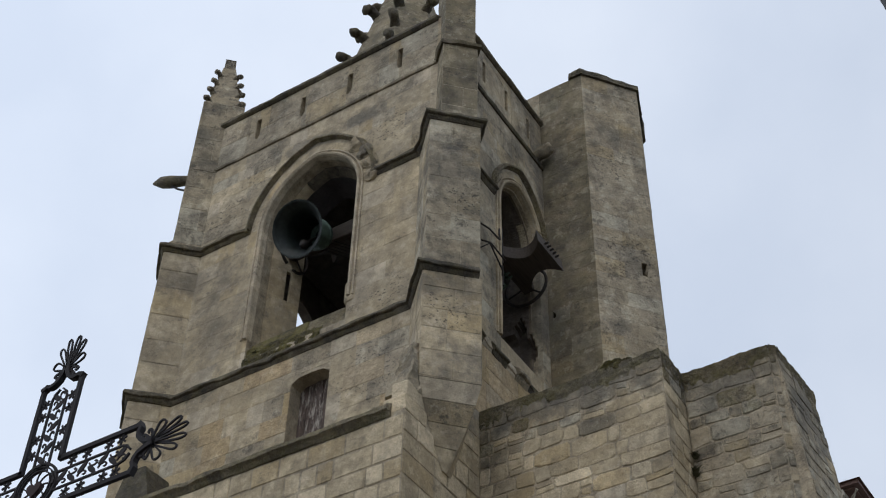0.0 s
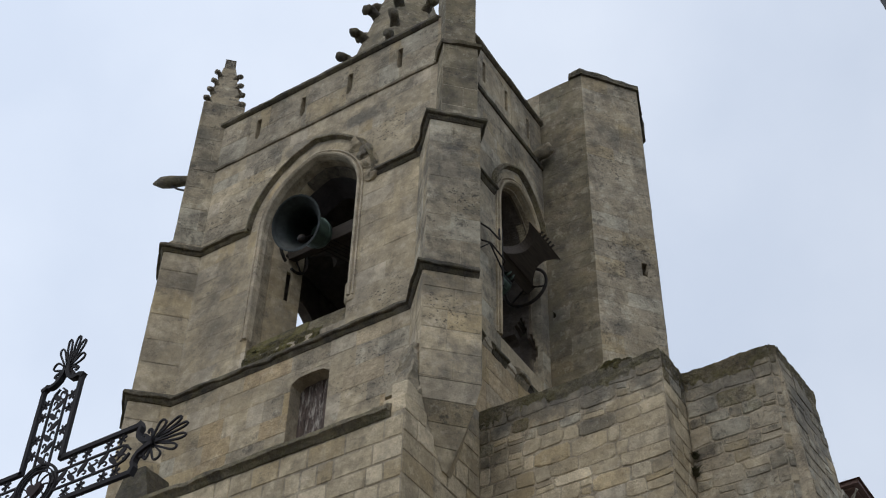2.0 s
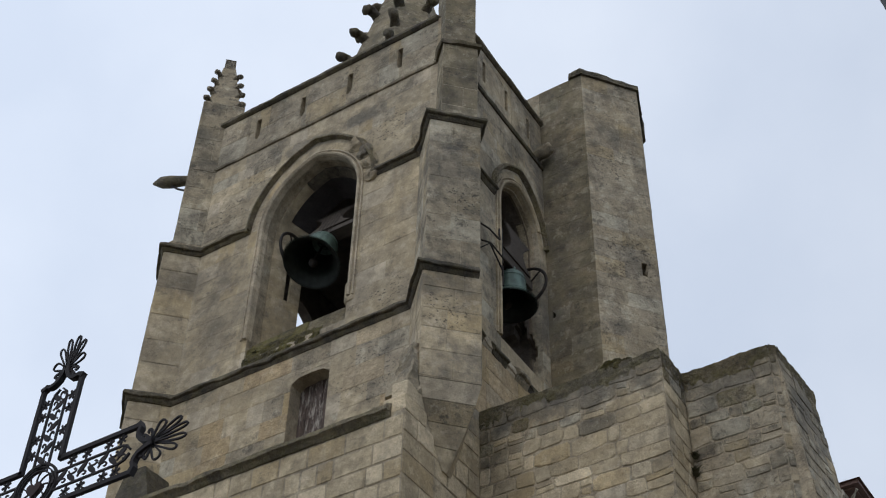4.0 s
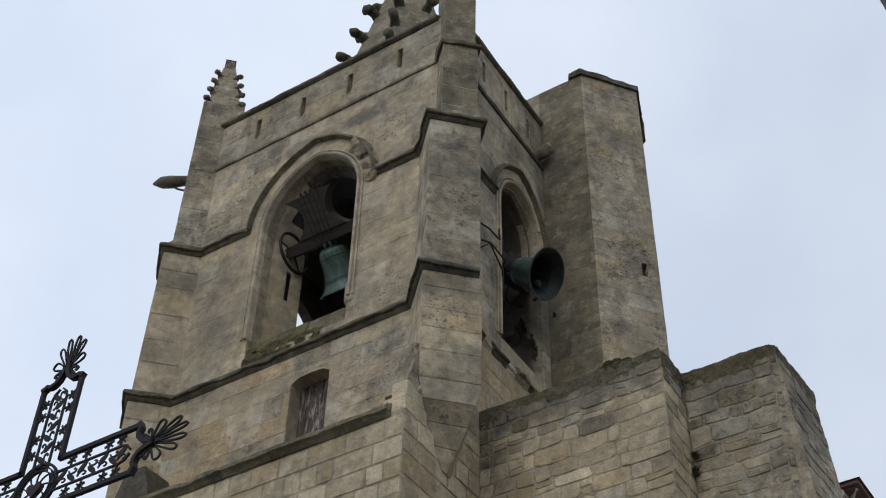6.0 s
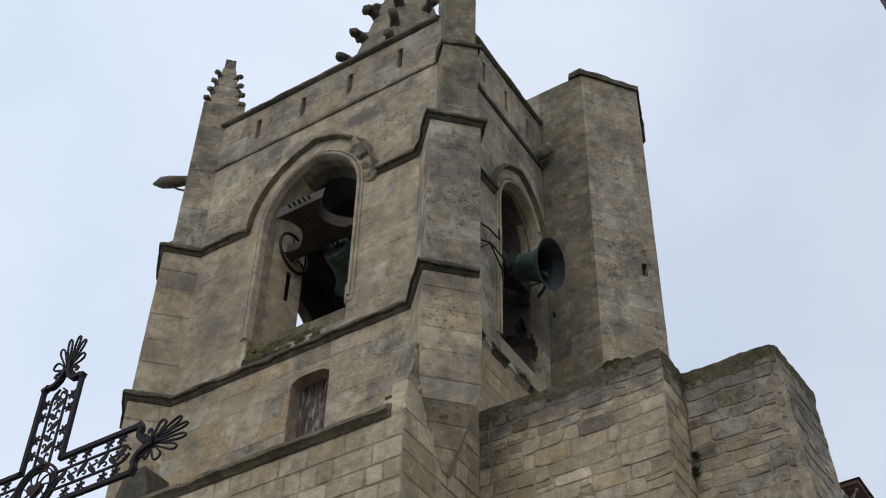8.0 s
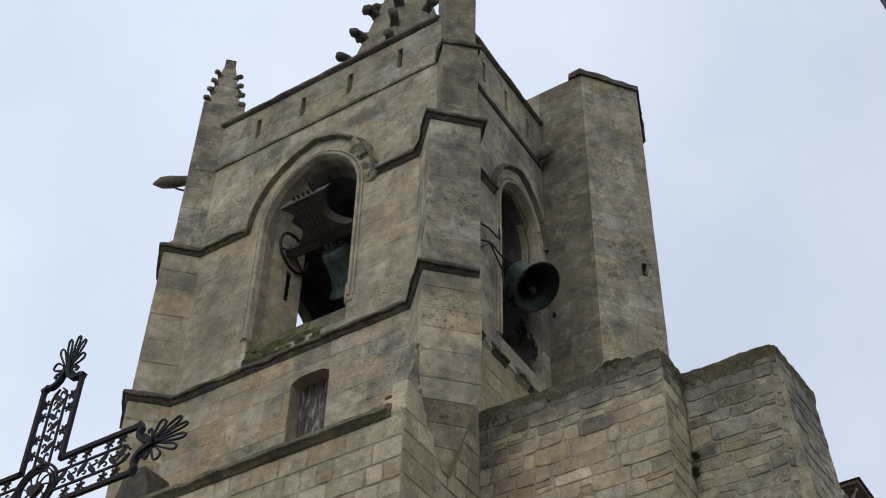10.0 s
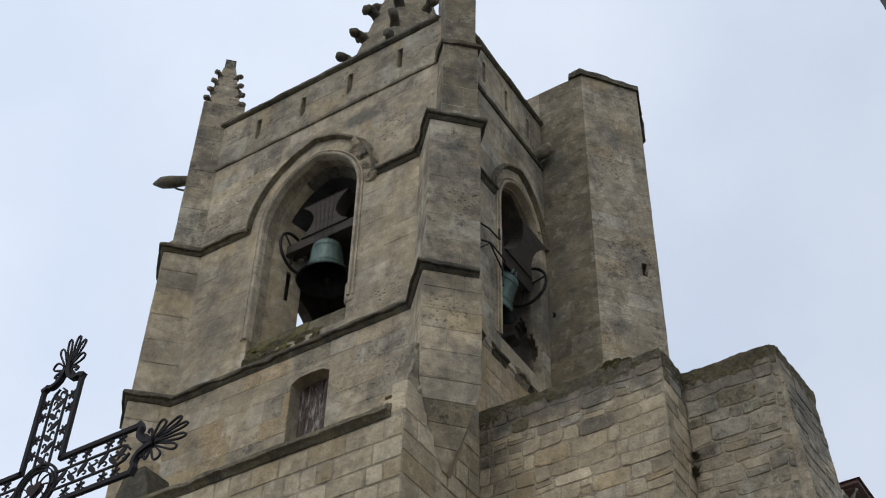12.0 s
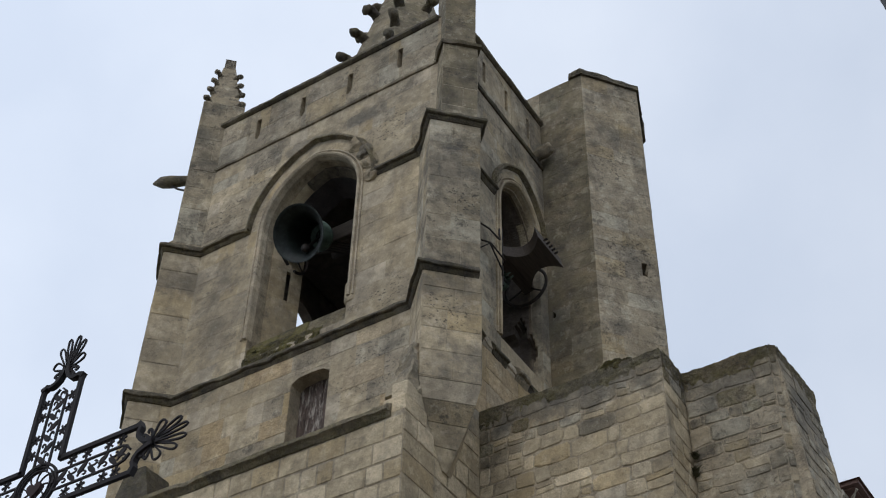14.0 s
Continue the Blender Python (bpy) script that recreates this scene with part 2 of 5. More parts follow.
YOKE = wood("weathered_brown_oak", (0.078, 0.060, 0.046), (0.038, 0.029, 0.022), (3, 40, 40))
def peeling(name):
    """Old board with vertical rags of pale paint left on dark wood."""
    m, n, l, b = mat_base(name, 0.85)
    pos = n.new("ShaderNodeTexCoord").outputs["Object"]
    grain = noise_at(n, l, pos, 1.0, 8, 0.7, (34, 34, 5.0))
    rags = noise_at(n, l, pos, 1.0, 9, 0.75, (16, 16, 3.2))
    col = mix(n, l, ramp(n, l, grain, 0.35, 0.65), (0.022, 0.014, 0.011), (0.12, 0.082, 0.064))
    col = mix(n, l, times(n, l, ramp(n, l, rags, 0.505, 0.575), 0.8), col, (0.36, 0.32, 0.27))
    l.new(col, b.inputs["Base Color"])
    bump(n, l, b, ((grain, 0.6, 0.008), (rags, 0.4, 0.006)))
    return m


SHUTTER = peeling("peeling_red_brown_board")


def plain(name, colour, rough=0.8):
    m, n, l, b = mat_base(name, rough)
    pos = n.new("ShaderNodeNewGeometry").outputs["Position"]
    f = ramp(n, l, noise_at(n, l, pos, 5, 5), 0.3, 0.7)
    l.new(mix(n, l, f, tuple(c * 0.75 for c in colour), colour), b.inputs["Base Color"])
    return m


# ---------- mesh helpers ----------
def mesh_of(name, bm, material, smooth=False):
    me = bpy.data.meshes.new(name)
    bmesh.ops.recalc_face_normals(bm, faces=bm.faces)
    bm.to_mesh(me)
    bm.free()
    me.materials.append(material)
    if smooth:
        me.shade_smooth()
    return me


def part(name, bm, material, parent=None, label="", smooth=False):
    me = bm if isinstance(bm, bpy.types.Mesh) else mesh_of(name, bm, material, smooth)
    ob = new(name, me)
    if parent:
        ob.parent = parent
    if label:
        ob["label"] = label
    return ob


def thing(name, label, category, m=None, group="", kind=""):
    ob = new(name)
    if m is not None:
        ob.matrix_world = m
    return tagged(ob, label, category, group, kind)


def side(p0, p1, z=0.0):
    """A wall's frame: u runs from p0 to p1, v up, w outwards, on the right hand of that way."""
    u = (Vector((*p1, 0)) - Vector((*p0, 0))).normalized()
    w = Vector((u.y, -u.x, 0))
    m = Matrix.Identity(4)
    m.col[0][:3], m.col[1][:3], m.col[2][:3], m.col[3][:3] = u, (0, 0, 1), w, (*p0, z)
    return m


FRONT = side((0, 0), (1, 0))
RIGHT = side((0, 0), (0, 1))


def plate(outer, holes, thick, m):
    """A slab with openings: outline and holes in a wall's u and v, front at w = 0."""
    bm = bmesh.new()
    edges = []
    for loop in (outer, *holes):
        vs = [bm.verts.new((u, v, 0)) for u, v in loop]
        edges += [bm.edges.new((vs[i], vs[(i + 1) % len(vs)])) for i in range(len(vs))]
    bmesh.ops.triangle_fill(bm, edges=edges, use_beauty=True, use_dissolve=False)
    ext = bmesh.ops.extrude_face_region(bm, geom=bm.faces[:])
    for v in ext["geom"]:
        if isinstance(v, bmesh.types.BMVert):
            v.co.z = -thick
    bm.transform(m)
    return bm


def prism(plan, z0, z1, top=None):
    """An upright solid on a plan; top: the plan at z1 where it tapers."""
    bm = bmesh.new()
    a = [bm.verts.new((x, y, z0)) for x, y in plan]
    b = [bm.verts.new((x, y, z1)) for x, y in (top or plan)]
    bm.faces.new(a), bm.faces.new(b)
    for i in range(len(plan)):
        j = (i + 1) % len(plan)
        bm.faces.new((a[i], a[j], b[j], b[i]))
    return bm


def box(x0, x1, y0, y1, z0, z1, bev=0.0):
    bm = prism([(x0, y0), (x1, y0), (x1, y1), (x0, y1)], z0, z1)
    if bev:
        bmesh.ops.bevel(bm, geom=bm.edges[:], offset=bev, segments=2, affect="EDGES", profile=0.6)
    return bm


def course(path, z, profile, wob=0.0):
    """A moulding swept along a plan path (outwards on the right hand), with mitred corners and worn edges."""
    pts = [Vector(p) for p in path]
    fine = [pts[0]]
    for a, b in zip(pts, pts[1:]):
        k = max(1, int((b - a).length / 0.085))
        fine += [a.lerp(b, i / k) for i in range(1, k + 1)]
    bm = bmesh.new()
    rings = []
    for i, p in enumerate(fine):
        d0 = (p - fine[i - 1]).normalized() if i else (fine[1] - p).normalized()
        d1 = (fine[i + 1] - p).normalized() if i < len(fine) - 1 else d0
        n0, n1 = Vector((d0.y, -d0.x)), Vector((d1.y, -d1.x))
        n = (n0 + n1).normalized()
        n = n / max(0.4, n.dot(n0))
        ring = []
        for o, dz in profile:
            j = 0
            if o > 0.01:
                j = (noise.noise((p.x * 3.1 + dz * 9, p.y * 3.1 + o * 7, z)) + 0.55 * noise.noise((p.x * 11 + dz * 14, p.y * 11, z + o * 9))) * wob
                chip = noise.noise((p.x * 2.3 + 5, p.y * 2.3, z * 3.7))
                j -= max(0.0, chip - 0.28) * wob * 5.0 * min(1.0, o / 0.08)
            ring.append(bm.verts.new((p.x + n.x * (o + j), p.y + n.y * (o + j), z + dz + j * 0.6)))
        rings.append(ring)
    for r0, r1 in zip(rings, rings[1:]):
        for k in range(len(profile)):
            q = (k + 1) % len(profile)
            bm.faces.new((r0[k], r1[k], r1[q], r0[q]))
    bm.faces.new(rings[0]), bm.faces.new(rings[-1][::-1])
    return bm


STRING = [(-0.05, 0.12), (0.01, 0.11), (0.085, 0.035), (0.10, -0.02), (0.085, -0.035), (0.055, -0.04), (0.045, -0.075), (0.02, -0.11), (-0.05, -0.115)]
THIN = [(-0.05, 0.05), (0.01, 0.045), (0.045, 0.0), (0.03, -0.04), (-0.05, -0.045)]
COPING = [(-0.30, 0.10), (-0.05, 0.12), (0.07, 0.05), (0.075, -0.02), (0.03, -0.06), (-0.30, -0.06)]


def sweep(path, profile, m, wob=0.0):
    """A moulding along a path in a wall's u and v; profile: out of the arch, out of the wall."""
    bm = bmesh.new()
    rings = []
    for i, p in enumerate(path):
        a, b = Vector(path[max(0, i - 1)]), Vector(path[min(len(path) - 1, i + 1)])
        d = (b - a).normalized()
        n = Vector((-d.y, d.x))
        j = noise.noise((p[0] * 4, p[1] * 4, m.translation.x)) * wob
        rings.append([bm.verts.new((p[0] + n.x * (o + j), p[1] + n.y * (o + j), w)) for o, w in profile])
    for r0, r1 in zip(rings, rings[1:]):
        for k in range(len(profile)):
            q = (k + 1) % len(profile)
            bm.faces.new((r0[k], r1[k], r1[q], r0[q]))
    bm.faces.new(rings[0]), bm.faces.new(rings[-1][::-1])
    bm.transform(m)
    return bm


def tube(points, r, sides=6, flat=1.0):
    """A bar bent along points; flat narrows it on one side."""
    pts = [Vector(p) for p in points]
    bm = bmesh.new()
    rings, up = [], None
    for i, p in enumerate(pts):
        d = (pts[min(i + 1, len(pts) - 1)] - pts[max(i - 1, 0)]).normalized()
        if up is None:
            up = d.orthogonal().normalized()
        up = (up - d * up.dot(d)).normalized()
        s = d.cross(up)
        rr = r[i] if isinstance(r, (list, tuple)) else r
        rings.append([bm.verts.new(p + (up * math.cos(a) + s * math.sin(a) * flat) * rr)
                      for a in (2 * math.pi * k / sides for k in range(sides))])
    for r0, r1 in zip(rings, rings[1:]):
        for k in range(sides):
            q = (k + 1) % sides
            bm.faces.new((r0[k], r0[q], r1[q], r1[k]))
    bm.faces.new(rings[0][::-1]), bm.faces.new(rings[-1])
    return bm


def add(bm, other):
    """Join other into bm."""
    me = bpy.data.meshes.new("join")
    other.to_mesh(me)
    other.free()
    bm.from_mesh(me)
    bpy.data.meshes.remove(me)
    return bm


def arch_half(v, hw, spring, rise):
    """Half the width of a slightly pointed arch at the height v."""
    if v <= spring:
        return hw
    r = (rise * rise + hw * hw) / (2 * hw)
    return hw - r + math.sqrt(max(0.0, r * r - (v - spring) ** 2)) if v < spring + rise else 0.0


def arch_path(c, hw, spring, rise, bottom, n=14):
    """From the foot of the right jamb over the top to the foot of the left one."""
    r = (rise * rise + hw * hw) / (2 * hw)
    amax = math.asin(min(1.0, rise / r))
    half = [(hw - r + r * math.cos(amax * i / n), spring + r * math.sin(amax * i / n)) for i in range(n + 1)]
    right = [(c + hw, bottom)] + [(c + a, v) for a, v in half]
    left = [(c - a, v) for a, v in half[-2::-1]] + [(c - hw, bottom)]
    return right + left


# ---------- stones laid in courses ----------
STONE_CACHE = {}


def block_mesh(poly, depth, bev, material, name="stone"):
    """One stone: its face inset by the worn edge, sides running back into the wall."""
    bm = bmesh.new()
    n = len(poly)
    cx, cy = sum(p[0] for p in poly) / n, sum(p[1] for p in poly) / n
    back = [bm.verts.new((x, y, -0.03)) for x, y in poly]
    edge = [bm.verts.new((x, y, depth - bev * 0.7)) for x, y in poly]
    face = []
    for x, y in poly:
        d = Vector((cx - x, cy - y))
        d = d / max(0.001, d.length) * bev * 1.3
        face.append(bm.verts.new((x + d.x, y + d.y, depth)))
    bm.faces.new(face)
    for i in range(n):
        j = (i + 1) % n
        bm.faces.new((back[i], back[j], edge[j], edge[i]))
        bm.faces.new((edge[i], edge[j], face[j], face[i]))
    return mesh_of(name, bm, material)


WIDTHS = (0.30, 0.38, 0.46, 0.54, 0.62, 0.72)


def rough_outline(w, h, amount, rng):
    """A hand-cut stone's outline: corners knocked off and edges uneven."""
    a = min(w, h) * 0.5
    out = []
    for sx, sy, flip in ((-1, -1, 0), (1, -1, 1), (1, 1, 0), (-1, 1, 1)):
        c1, c2 = rng.uniform(0.04, 0.30) * a * amount, rng.uniform(0.04, 0.30) * a * amount
        p = (sx * (w / 2 - c1), sy * (h / 2 - rng.uniform(0, 0.06) * a * amount))
        q = (sx * (w / 2 - rng.uniform(0, 0.06) * a * amount), sy * (h / 2 - c2))
        out += [q, p] if not flip else [p, q]
    return out


def lay(parent, m, u0, u1, v0, v1, material, high=0.335, joint=0.012, proud=0.008, bev=0.008, rng=None,
        gap=None, rough=0.003, widths=WIDTHS, broken=0.0, others=(), hand_cut=0.16):
    """Courses of stones on a wall's face. gap(v): openings as (u from, u to), left free. others: materials of some stones."""
    rows = max(1, round((v1 - v0) / high))
    heights = [1 + rng.uniform(-hand_cut, hand_cut) for _ in range(rows)]
    scale = (v1 - v0) / sum(heights)
    v = v0
    for h in heights:
        h = h * scale
        a = u0
        while a < u1 - 0.02:
            w = rng.choice(widths)
            if u1 - (a + w) < 0.24:
                w = u1 - a
            lo, hi = a, a + w
            a += w
            mt = rng.choice((material, *others)) if others else material
            vb, vt = v + joint / 2, v + h - joint / 2
            cuts = [g for k in range(5) for g in gap(vb + (vt - vb) * k / 4)] if gap else []
            cuts = [g for g in cuts if g[0] < hi and g[1] > lo]
            off = rng.uniform(-rough, rough)
            if not cuts:
                hh, ww = round(vt - vb, 2), round(hi - lo - joint, 2)
                key = (mt.name, ww, hh, round(proud, 3), broken > 0 and rng.randrange(4))
                if key not in STONE_CACHE:
                    c = 0.5
                    poly = rough_outline(ww, hh, broken, rng) if broken else \
                        [(-ww * c, -hh * c), (ww * c, -hh * c), (ww * c, hh * c), (-ww * c, hh * c)]
                    STONE_CACHE[key] = block_mesh(poly, proud, bev, mt)
                ob = part("stone", STONE_CACHE[key], mt, parent)
                tilt = 0.25 + broken * 0.5
                ob.matrix_world = m @ pose((lo + hi) / 2, (vb + vt) / 2, off, rng.uniform(-tilt, tilt), rng.uniform(-tilt, tilt), rng.uniform(-1, 1) * broken * 1.5)
                continue
            # a stone cut to an opening: keep what lies on either hand of it
            centre = sum((g[0] + g[1]) / 2 for g in cuts) / len(cuts)
            for hand in (-1, 1):
                if (hand < 0 and centre < lo) or (hand > 0 and centre > hi):
                    continue
                edge = []
                for k in range(5):
                    vv = vb + (vt - vb) * k / 4
                    x = min(hi, centre) - joint / 2 if hand < 0 else max(lo, centre) + joint / 2
                    for g in gap(vv):
                        if g[0] < hi and g[1] > lo:
                            x = min(x, g[0] - joint / 2) if hand < 0 else max(x, g[1] + joint / 2)
                    edge.append((x, vv))
                base = lo + joint / 2 if hand < 0 else hi - joint / 2
                good = [(x, vv) for x, vv in edge if (x - base) * -hand > 0.03]
                if len(good) < 2:
                    continue
                poly = [(base, good[0][1])] + good + [(base, good[-1][1])] if hand < 0 else \
                       [(base, good[-1][1])] + good[::-1] + [(base, good[0][1])]
                ob = part("stone", block_mesh(poly, proud, bev, mt), mt, parent)
                ob.matrix_world = m @ pose(0, 0, off)
        v += h


def ring_stones(parent, m, c, inner, outer, count, material, proud=0.01):
    """Wedge stones round an arch, between two arch lines given as (half width, spring, rise)."""
    a = arch_path(c, *inner, inner[1], 40)[1:-1]
    b = arch_path(c, *outer, outer[1], 40)[1:-1]
    n = len(a) - 1
    for k in range(count):
        i0, i1 = round(n * k / count), round(n * (k + 1) / count)
        idx = sorted({i0, (i0 + i1) // 2, i1})
        poly = [b[i] for i in idx] + [a[i] for i in idx[::-1]]
        cx, cy = sum(p[0] for p in poly) / len(poly), sum(p[1] for p in poly) / len(poly)
        poly = [(cx + (x - cx) * 0.986, cy + (y - cy) * 0.986) for x, y in poly]
        ob = part("voussoir", block_mesh(poly, proud, 0.007, material, "voussoir"), material, parent)
        ob.matrix_world = m


# ---------- ground ----------
PAVING = plain("worn_grey_paving", (0.10, 0.094, 0.082))
gm = prism([(-400, -400), (400, -400), (400, 400), (-400, 400)], -0.3, 0.0)
tagged(part("ground", gm, PAVING), "pale worn stone paving round the church", "ground", kind="structure")

# ---------- the bell tower ----------
tower = thing("bell_tower", "square weathered limestone church bell tower with arched bell openings", "tower")
rng = random.Random(7)
ARCH = (0.965, 17.86, 1.24)
HOOD = (1.30, 17.92, 1.62)
FC = -2.77
RARCH = (0.66, 17.92, 0.86)
RHOOD = (0.87, 18.00, 1.19)
RC = 2.21
Z_LOW, Z_SILL, Z_DRIP, Z_STR, Z_COP = 12.05, 14.72, 18.00, 20.16, 21.40
LX = -5.70   # the left wall's outer face
BACK = 5.7


def hole(c, dims, bottom):
    return arch_path(c, *dims, bottom)


HATCH = (-2.70, -2.00, 12.7, 14.16)
hatch_loop = [(HATCH[0], HATCH[2]), (HATCH[1], HATCH[2]), (HATCH[1], HATCH[3] - 0.10), (HATCH[1] - 0.12, HATCH[3] - 0.02),
              ((HATCH[0] + HATCH[1]) / 2, HATCH[3]), (HATCH[0] + 0.12, HATCH[3] - 0.02), (HATCH[0], HATCH[3] - 0.10)]
# front wall: an outer leaf with the wide order, an inner leaf with the narrower one
front = part("front_wall", plate([(LX, 0), (0, 0), (0, 20.3), (LX, 20.3)], [hole(FC, ARCH, 14.95), hatch_loop], 0.30, FRONT), MORTAR, tower)
inner_m = FRONT @ pose(0, 0, -0.30)
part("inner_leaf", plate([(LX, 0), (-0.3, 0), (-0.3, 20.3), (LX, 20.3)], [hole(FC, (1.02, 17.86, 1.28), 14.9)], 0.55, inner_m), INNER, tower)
right = part("right_wall", plate([(0.30, 0), (BACK, 0), (BACK, 20.3), (0.30, 20.3)], [hole(RC, RARCH, 14.6)], 0.09, RIGHT), MORTAR, tower)
# deeper layers of the jamb, broken out into a ragged hole at its foot
layers = ((0.09, 0.13, 15.52, 15.74), (0.13, 0.17, 15.44, 15.93), (0.17, 0.21, 15.48, 16.02), (0.21, 0.25, 15.40, 15.94), (0.25, 0.29, 15.33, 16.20),
          (0.29, 0.34, 15.36, 16.36), (0.34, 0.39, 15.3, 16.44), (0.39, 0.44, 15.3, 16.38), (0.44, 0.50, 15.3, 16.33), (0.50, 0.75, 15.3, 16.16))
# past 0.15 deep the layers take the stone darkened for interior shade
for d0, d1, lo, hi in layers:
    hw = 0.66 if d1 < 0.18 else 0.62
    ring = arch_path(RC, hw, 17.90, 0.84, 14.6)
    jag = [(RC + hw, lo), (RC + hw + 0.10, lo + 0.05), (RC + hw + 0.19, lo + 0.12), (RC + hw + 0.20, hi - 0.10), (RC + hw + 0.11, hi - 0.03), (RC + hw, hi)]
    edge_from = 0.30 if d1 < 0.18 else 0.85
    part("jamb_layer", plate([(edge_from, 0), (BACK, 0), (BACK, 20.3), (edge_from, 20.3)], [ring[:1] + jag + ring[1:]], d1 - d0, RIGHT @ pose(0, 0, -d0)), INNER if d0 > 0.15 else MORTAR, tower)
# black panel: the shade in the hole's depth is put into its colour
part("hole_back", box(-0.74, -0.10, 3.085, 3.10, 15.2, 16.6), SHADE_BLACK, tower, "back of a broken hole, coloured black for its shade")
left_m = side((LX, BACK), (LX, 0))
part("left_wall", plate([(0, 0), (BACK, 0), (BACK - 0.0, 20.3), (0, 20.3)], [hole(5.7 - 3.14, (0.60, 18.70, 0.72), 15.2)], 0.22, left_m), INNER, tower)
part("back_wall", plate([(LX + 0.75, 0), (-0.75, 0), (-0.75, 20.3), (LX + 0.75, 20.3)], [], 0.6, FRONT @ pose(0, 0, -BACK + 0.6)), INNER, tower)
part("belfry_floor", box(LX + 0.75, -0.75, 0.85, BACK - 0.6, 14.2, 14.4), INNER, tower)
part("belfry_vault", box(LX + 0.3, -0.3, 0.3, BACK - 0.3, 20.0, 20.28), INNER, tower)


def front_gap(v):
    out = []
    if 14.7 < v < 19.6:
        out.append((FC - ARCH[0] - 0.005, FC + ARCH[0] + 0.005) if v < HOOD[1] else
                   (FC - arch_half(v, *HOOD), FC + arch_half(v, *HOOD)))
    if HATCH[2] < v < HATCH[3] + 0.02:
        out.append((HATCH[0], HATCH[1]))
    return [g for g in out if g[1] - g[0] > 0.01]


def right_gap(v):
    if 14.5 < v < 19.3:
        g = RARCH[0] + 0.005 if v < RHOOD[1] else arch_half(v, *RHOOD)
        return [(RC - g, RC + g)] if g > 0.01 else []
    return []


FL, FR_ = -5.13, -0.57    # the front wall between the corner buttresses
RL = 0.57
lay(front, FRONT, FL, FR_, 12.1, Z_SILL - 0.08, ASHLAR, 0.34, 0.004, 0.004, 0.004, rng, front_gap, 0.003, WIDTHS, 0.25, (ASHLAR, OCHRE, STAINED))
lay(front, FRONT, FL, FR_, Z_SILL + 0.10, Z_DRIP - 0.09, ASHLAR, 0.33, 0.0035, 0.003, 0.003, rng, front_gap, 0.002, WIDTHS, 0.28)
lay(front, FRONT, -5.22, -0.42, Z_DRIP - 0.09, Z_STR - 0.08, ASHLAR, 0.33, 0.0025, 0.0025, 0.0025, rng, front_gap, 0.002, WIDTHS, 0.30, (ASHLAR, STAINED))
lay(right, RIGHT, RL, 3.12, 13.1, Z_SILL - 0.30, OCHRE, 0.33, 0.010, 0.006, 0.006, rng, right_gap)
lay(right, RIGHT, RL, 3.12, Z_SILL - 0.08, Z_STR - 0.08, STAINED, 0.33, 0.003, 0.003, 0.003, rng, right_gap, 0.002, WIDTHS, 0.2, (GREYSTONE,))
ring_stones(front, FRONT, FC, (ARCH[0] + 0.01, ARCH[1], ARCH[2] + 0.01), (1.22, 17.90, 1.53), 11, ASHLAR, 0.006)
ring_stones(right, RIGHT, RC, (RARCH[0] + 0.01, RARCH[1], RARCH[2] + 0.01), (0.82, 17.98, 1.12), 9, ASHLAR, 0.006)

# mouldings of the two openings
ROLL_P = [(0.135, -0.01), (0.13, 0.03), (0.11, 0.035), (0.092, 0.004), (0.075, 0.004), (0.065, 0.045), (0.038, 0.058), (0.012, 0.035), (0.0, -0.02), (-0.012, -0.08), (0.0, -0.14), (0.135, -0.14)]
HOOD_P = [(0.07, -0.02), (0.07, 0.03), (0.035, 0.085), (-0.005, 0.09), (-0.012, 0.05), (-0.03, 0.02), (-0.035, -0.02)]
part("arch_moulding", sweep(arch_path(FC, *ARCH, 15.40)[::-1], ROLL_P, FRONT, 0.006), ASHLAR, tower, "pale roll moulding")
REVEAL_P = [(0.0, -0.29), (-0.215, -0.85), (0.06, -0.85), (0.06, -0.29)]
part("splayed_reveal", sweep(arch_path(FC, 0.95, 17.84, 1.23, 14.95, 16)[::-1][1:], REVEAL_P, FRONT, 0.004), ASHLAR, tower, "pale splayed stone reveal")
# the left jamb of the reveal is pierced by a narrow slot
JAMB = side((FC - 0.95, 0.29), (FC - 0.735, 0.85))
jamb = part("splayed_jamb", plate([(0, 14.95), (0.60, 14.95), (0.60, 17.85), (0, 17.85)], [[(0.30, 16.62), (0.40, 16.62), (0.40, 17.27), (0.30, 17.27)]], 0.06, JAMB), MORTAR, tower, "pale splayed jamb with a narrow dark slot")
lay(jamb, JAMB, 0.0, 0.60, 15.0, 17.84, ASHLAR, 0.40, 0.004, 0.003, 0.003, rng, lambda v: [(0.30, 0.40)] if 16.61 < v < 17.28 else [], 0.001, (0.30, 0.60))
# soffit linings coloured brown, then black further in, for the shade under the arch
for tone, d0, d1, i0, i1 in ((SHADE_BROWN, 0.0, 0.30, 5, 22), (SHADE_BLACK, 0.30, 1.0, 5, 29)):
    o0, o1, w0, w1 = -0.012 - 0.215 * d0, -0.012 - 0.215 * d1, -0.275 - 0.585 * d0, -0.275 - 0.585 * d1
    part("arch_soffit", sweep(arch_path(FC, 0.95, 17.84, 1.23, 17.2, 16)[i0:i1][::-1], [(o0, w0), (o1, w1), (0.0, w1), (0.05, w0)], FRONT), tone, tower, "soffit of the opening, shade put into its dark colour")
part("hood_moulding", sweep(arch_path(FC, *HOOD, HOOD[1], 20)[1:-1][::-1], HOOD_P, FRONT, 0.03), WEATHERED, tower, "worn grey hood moulding")
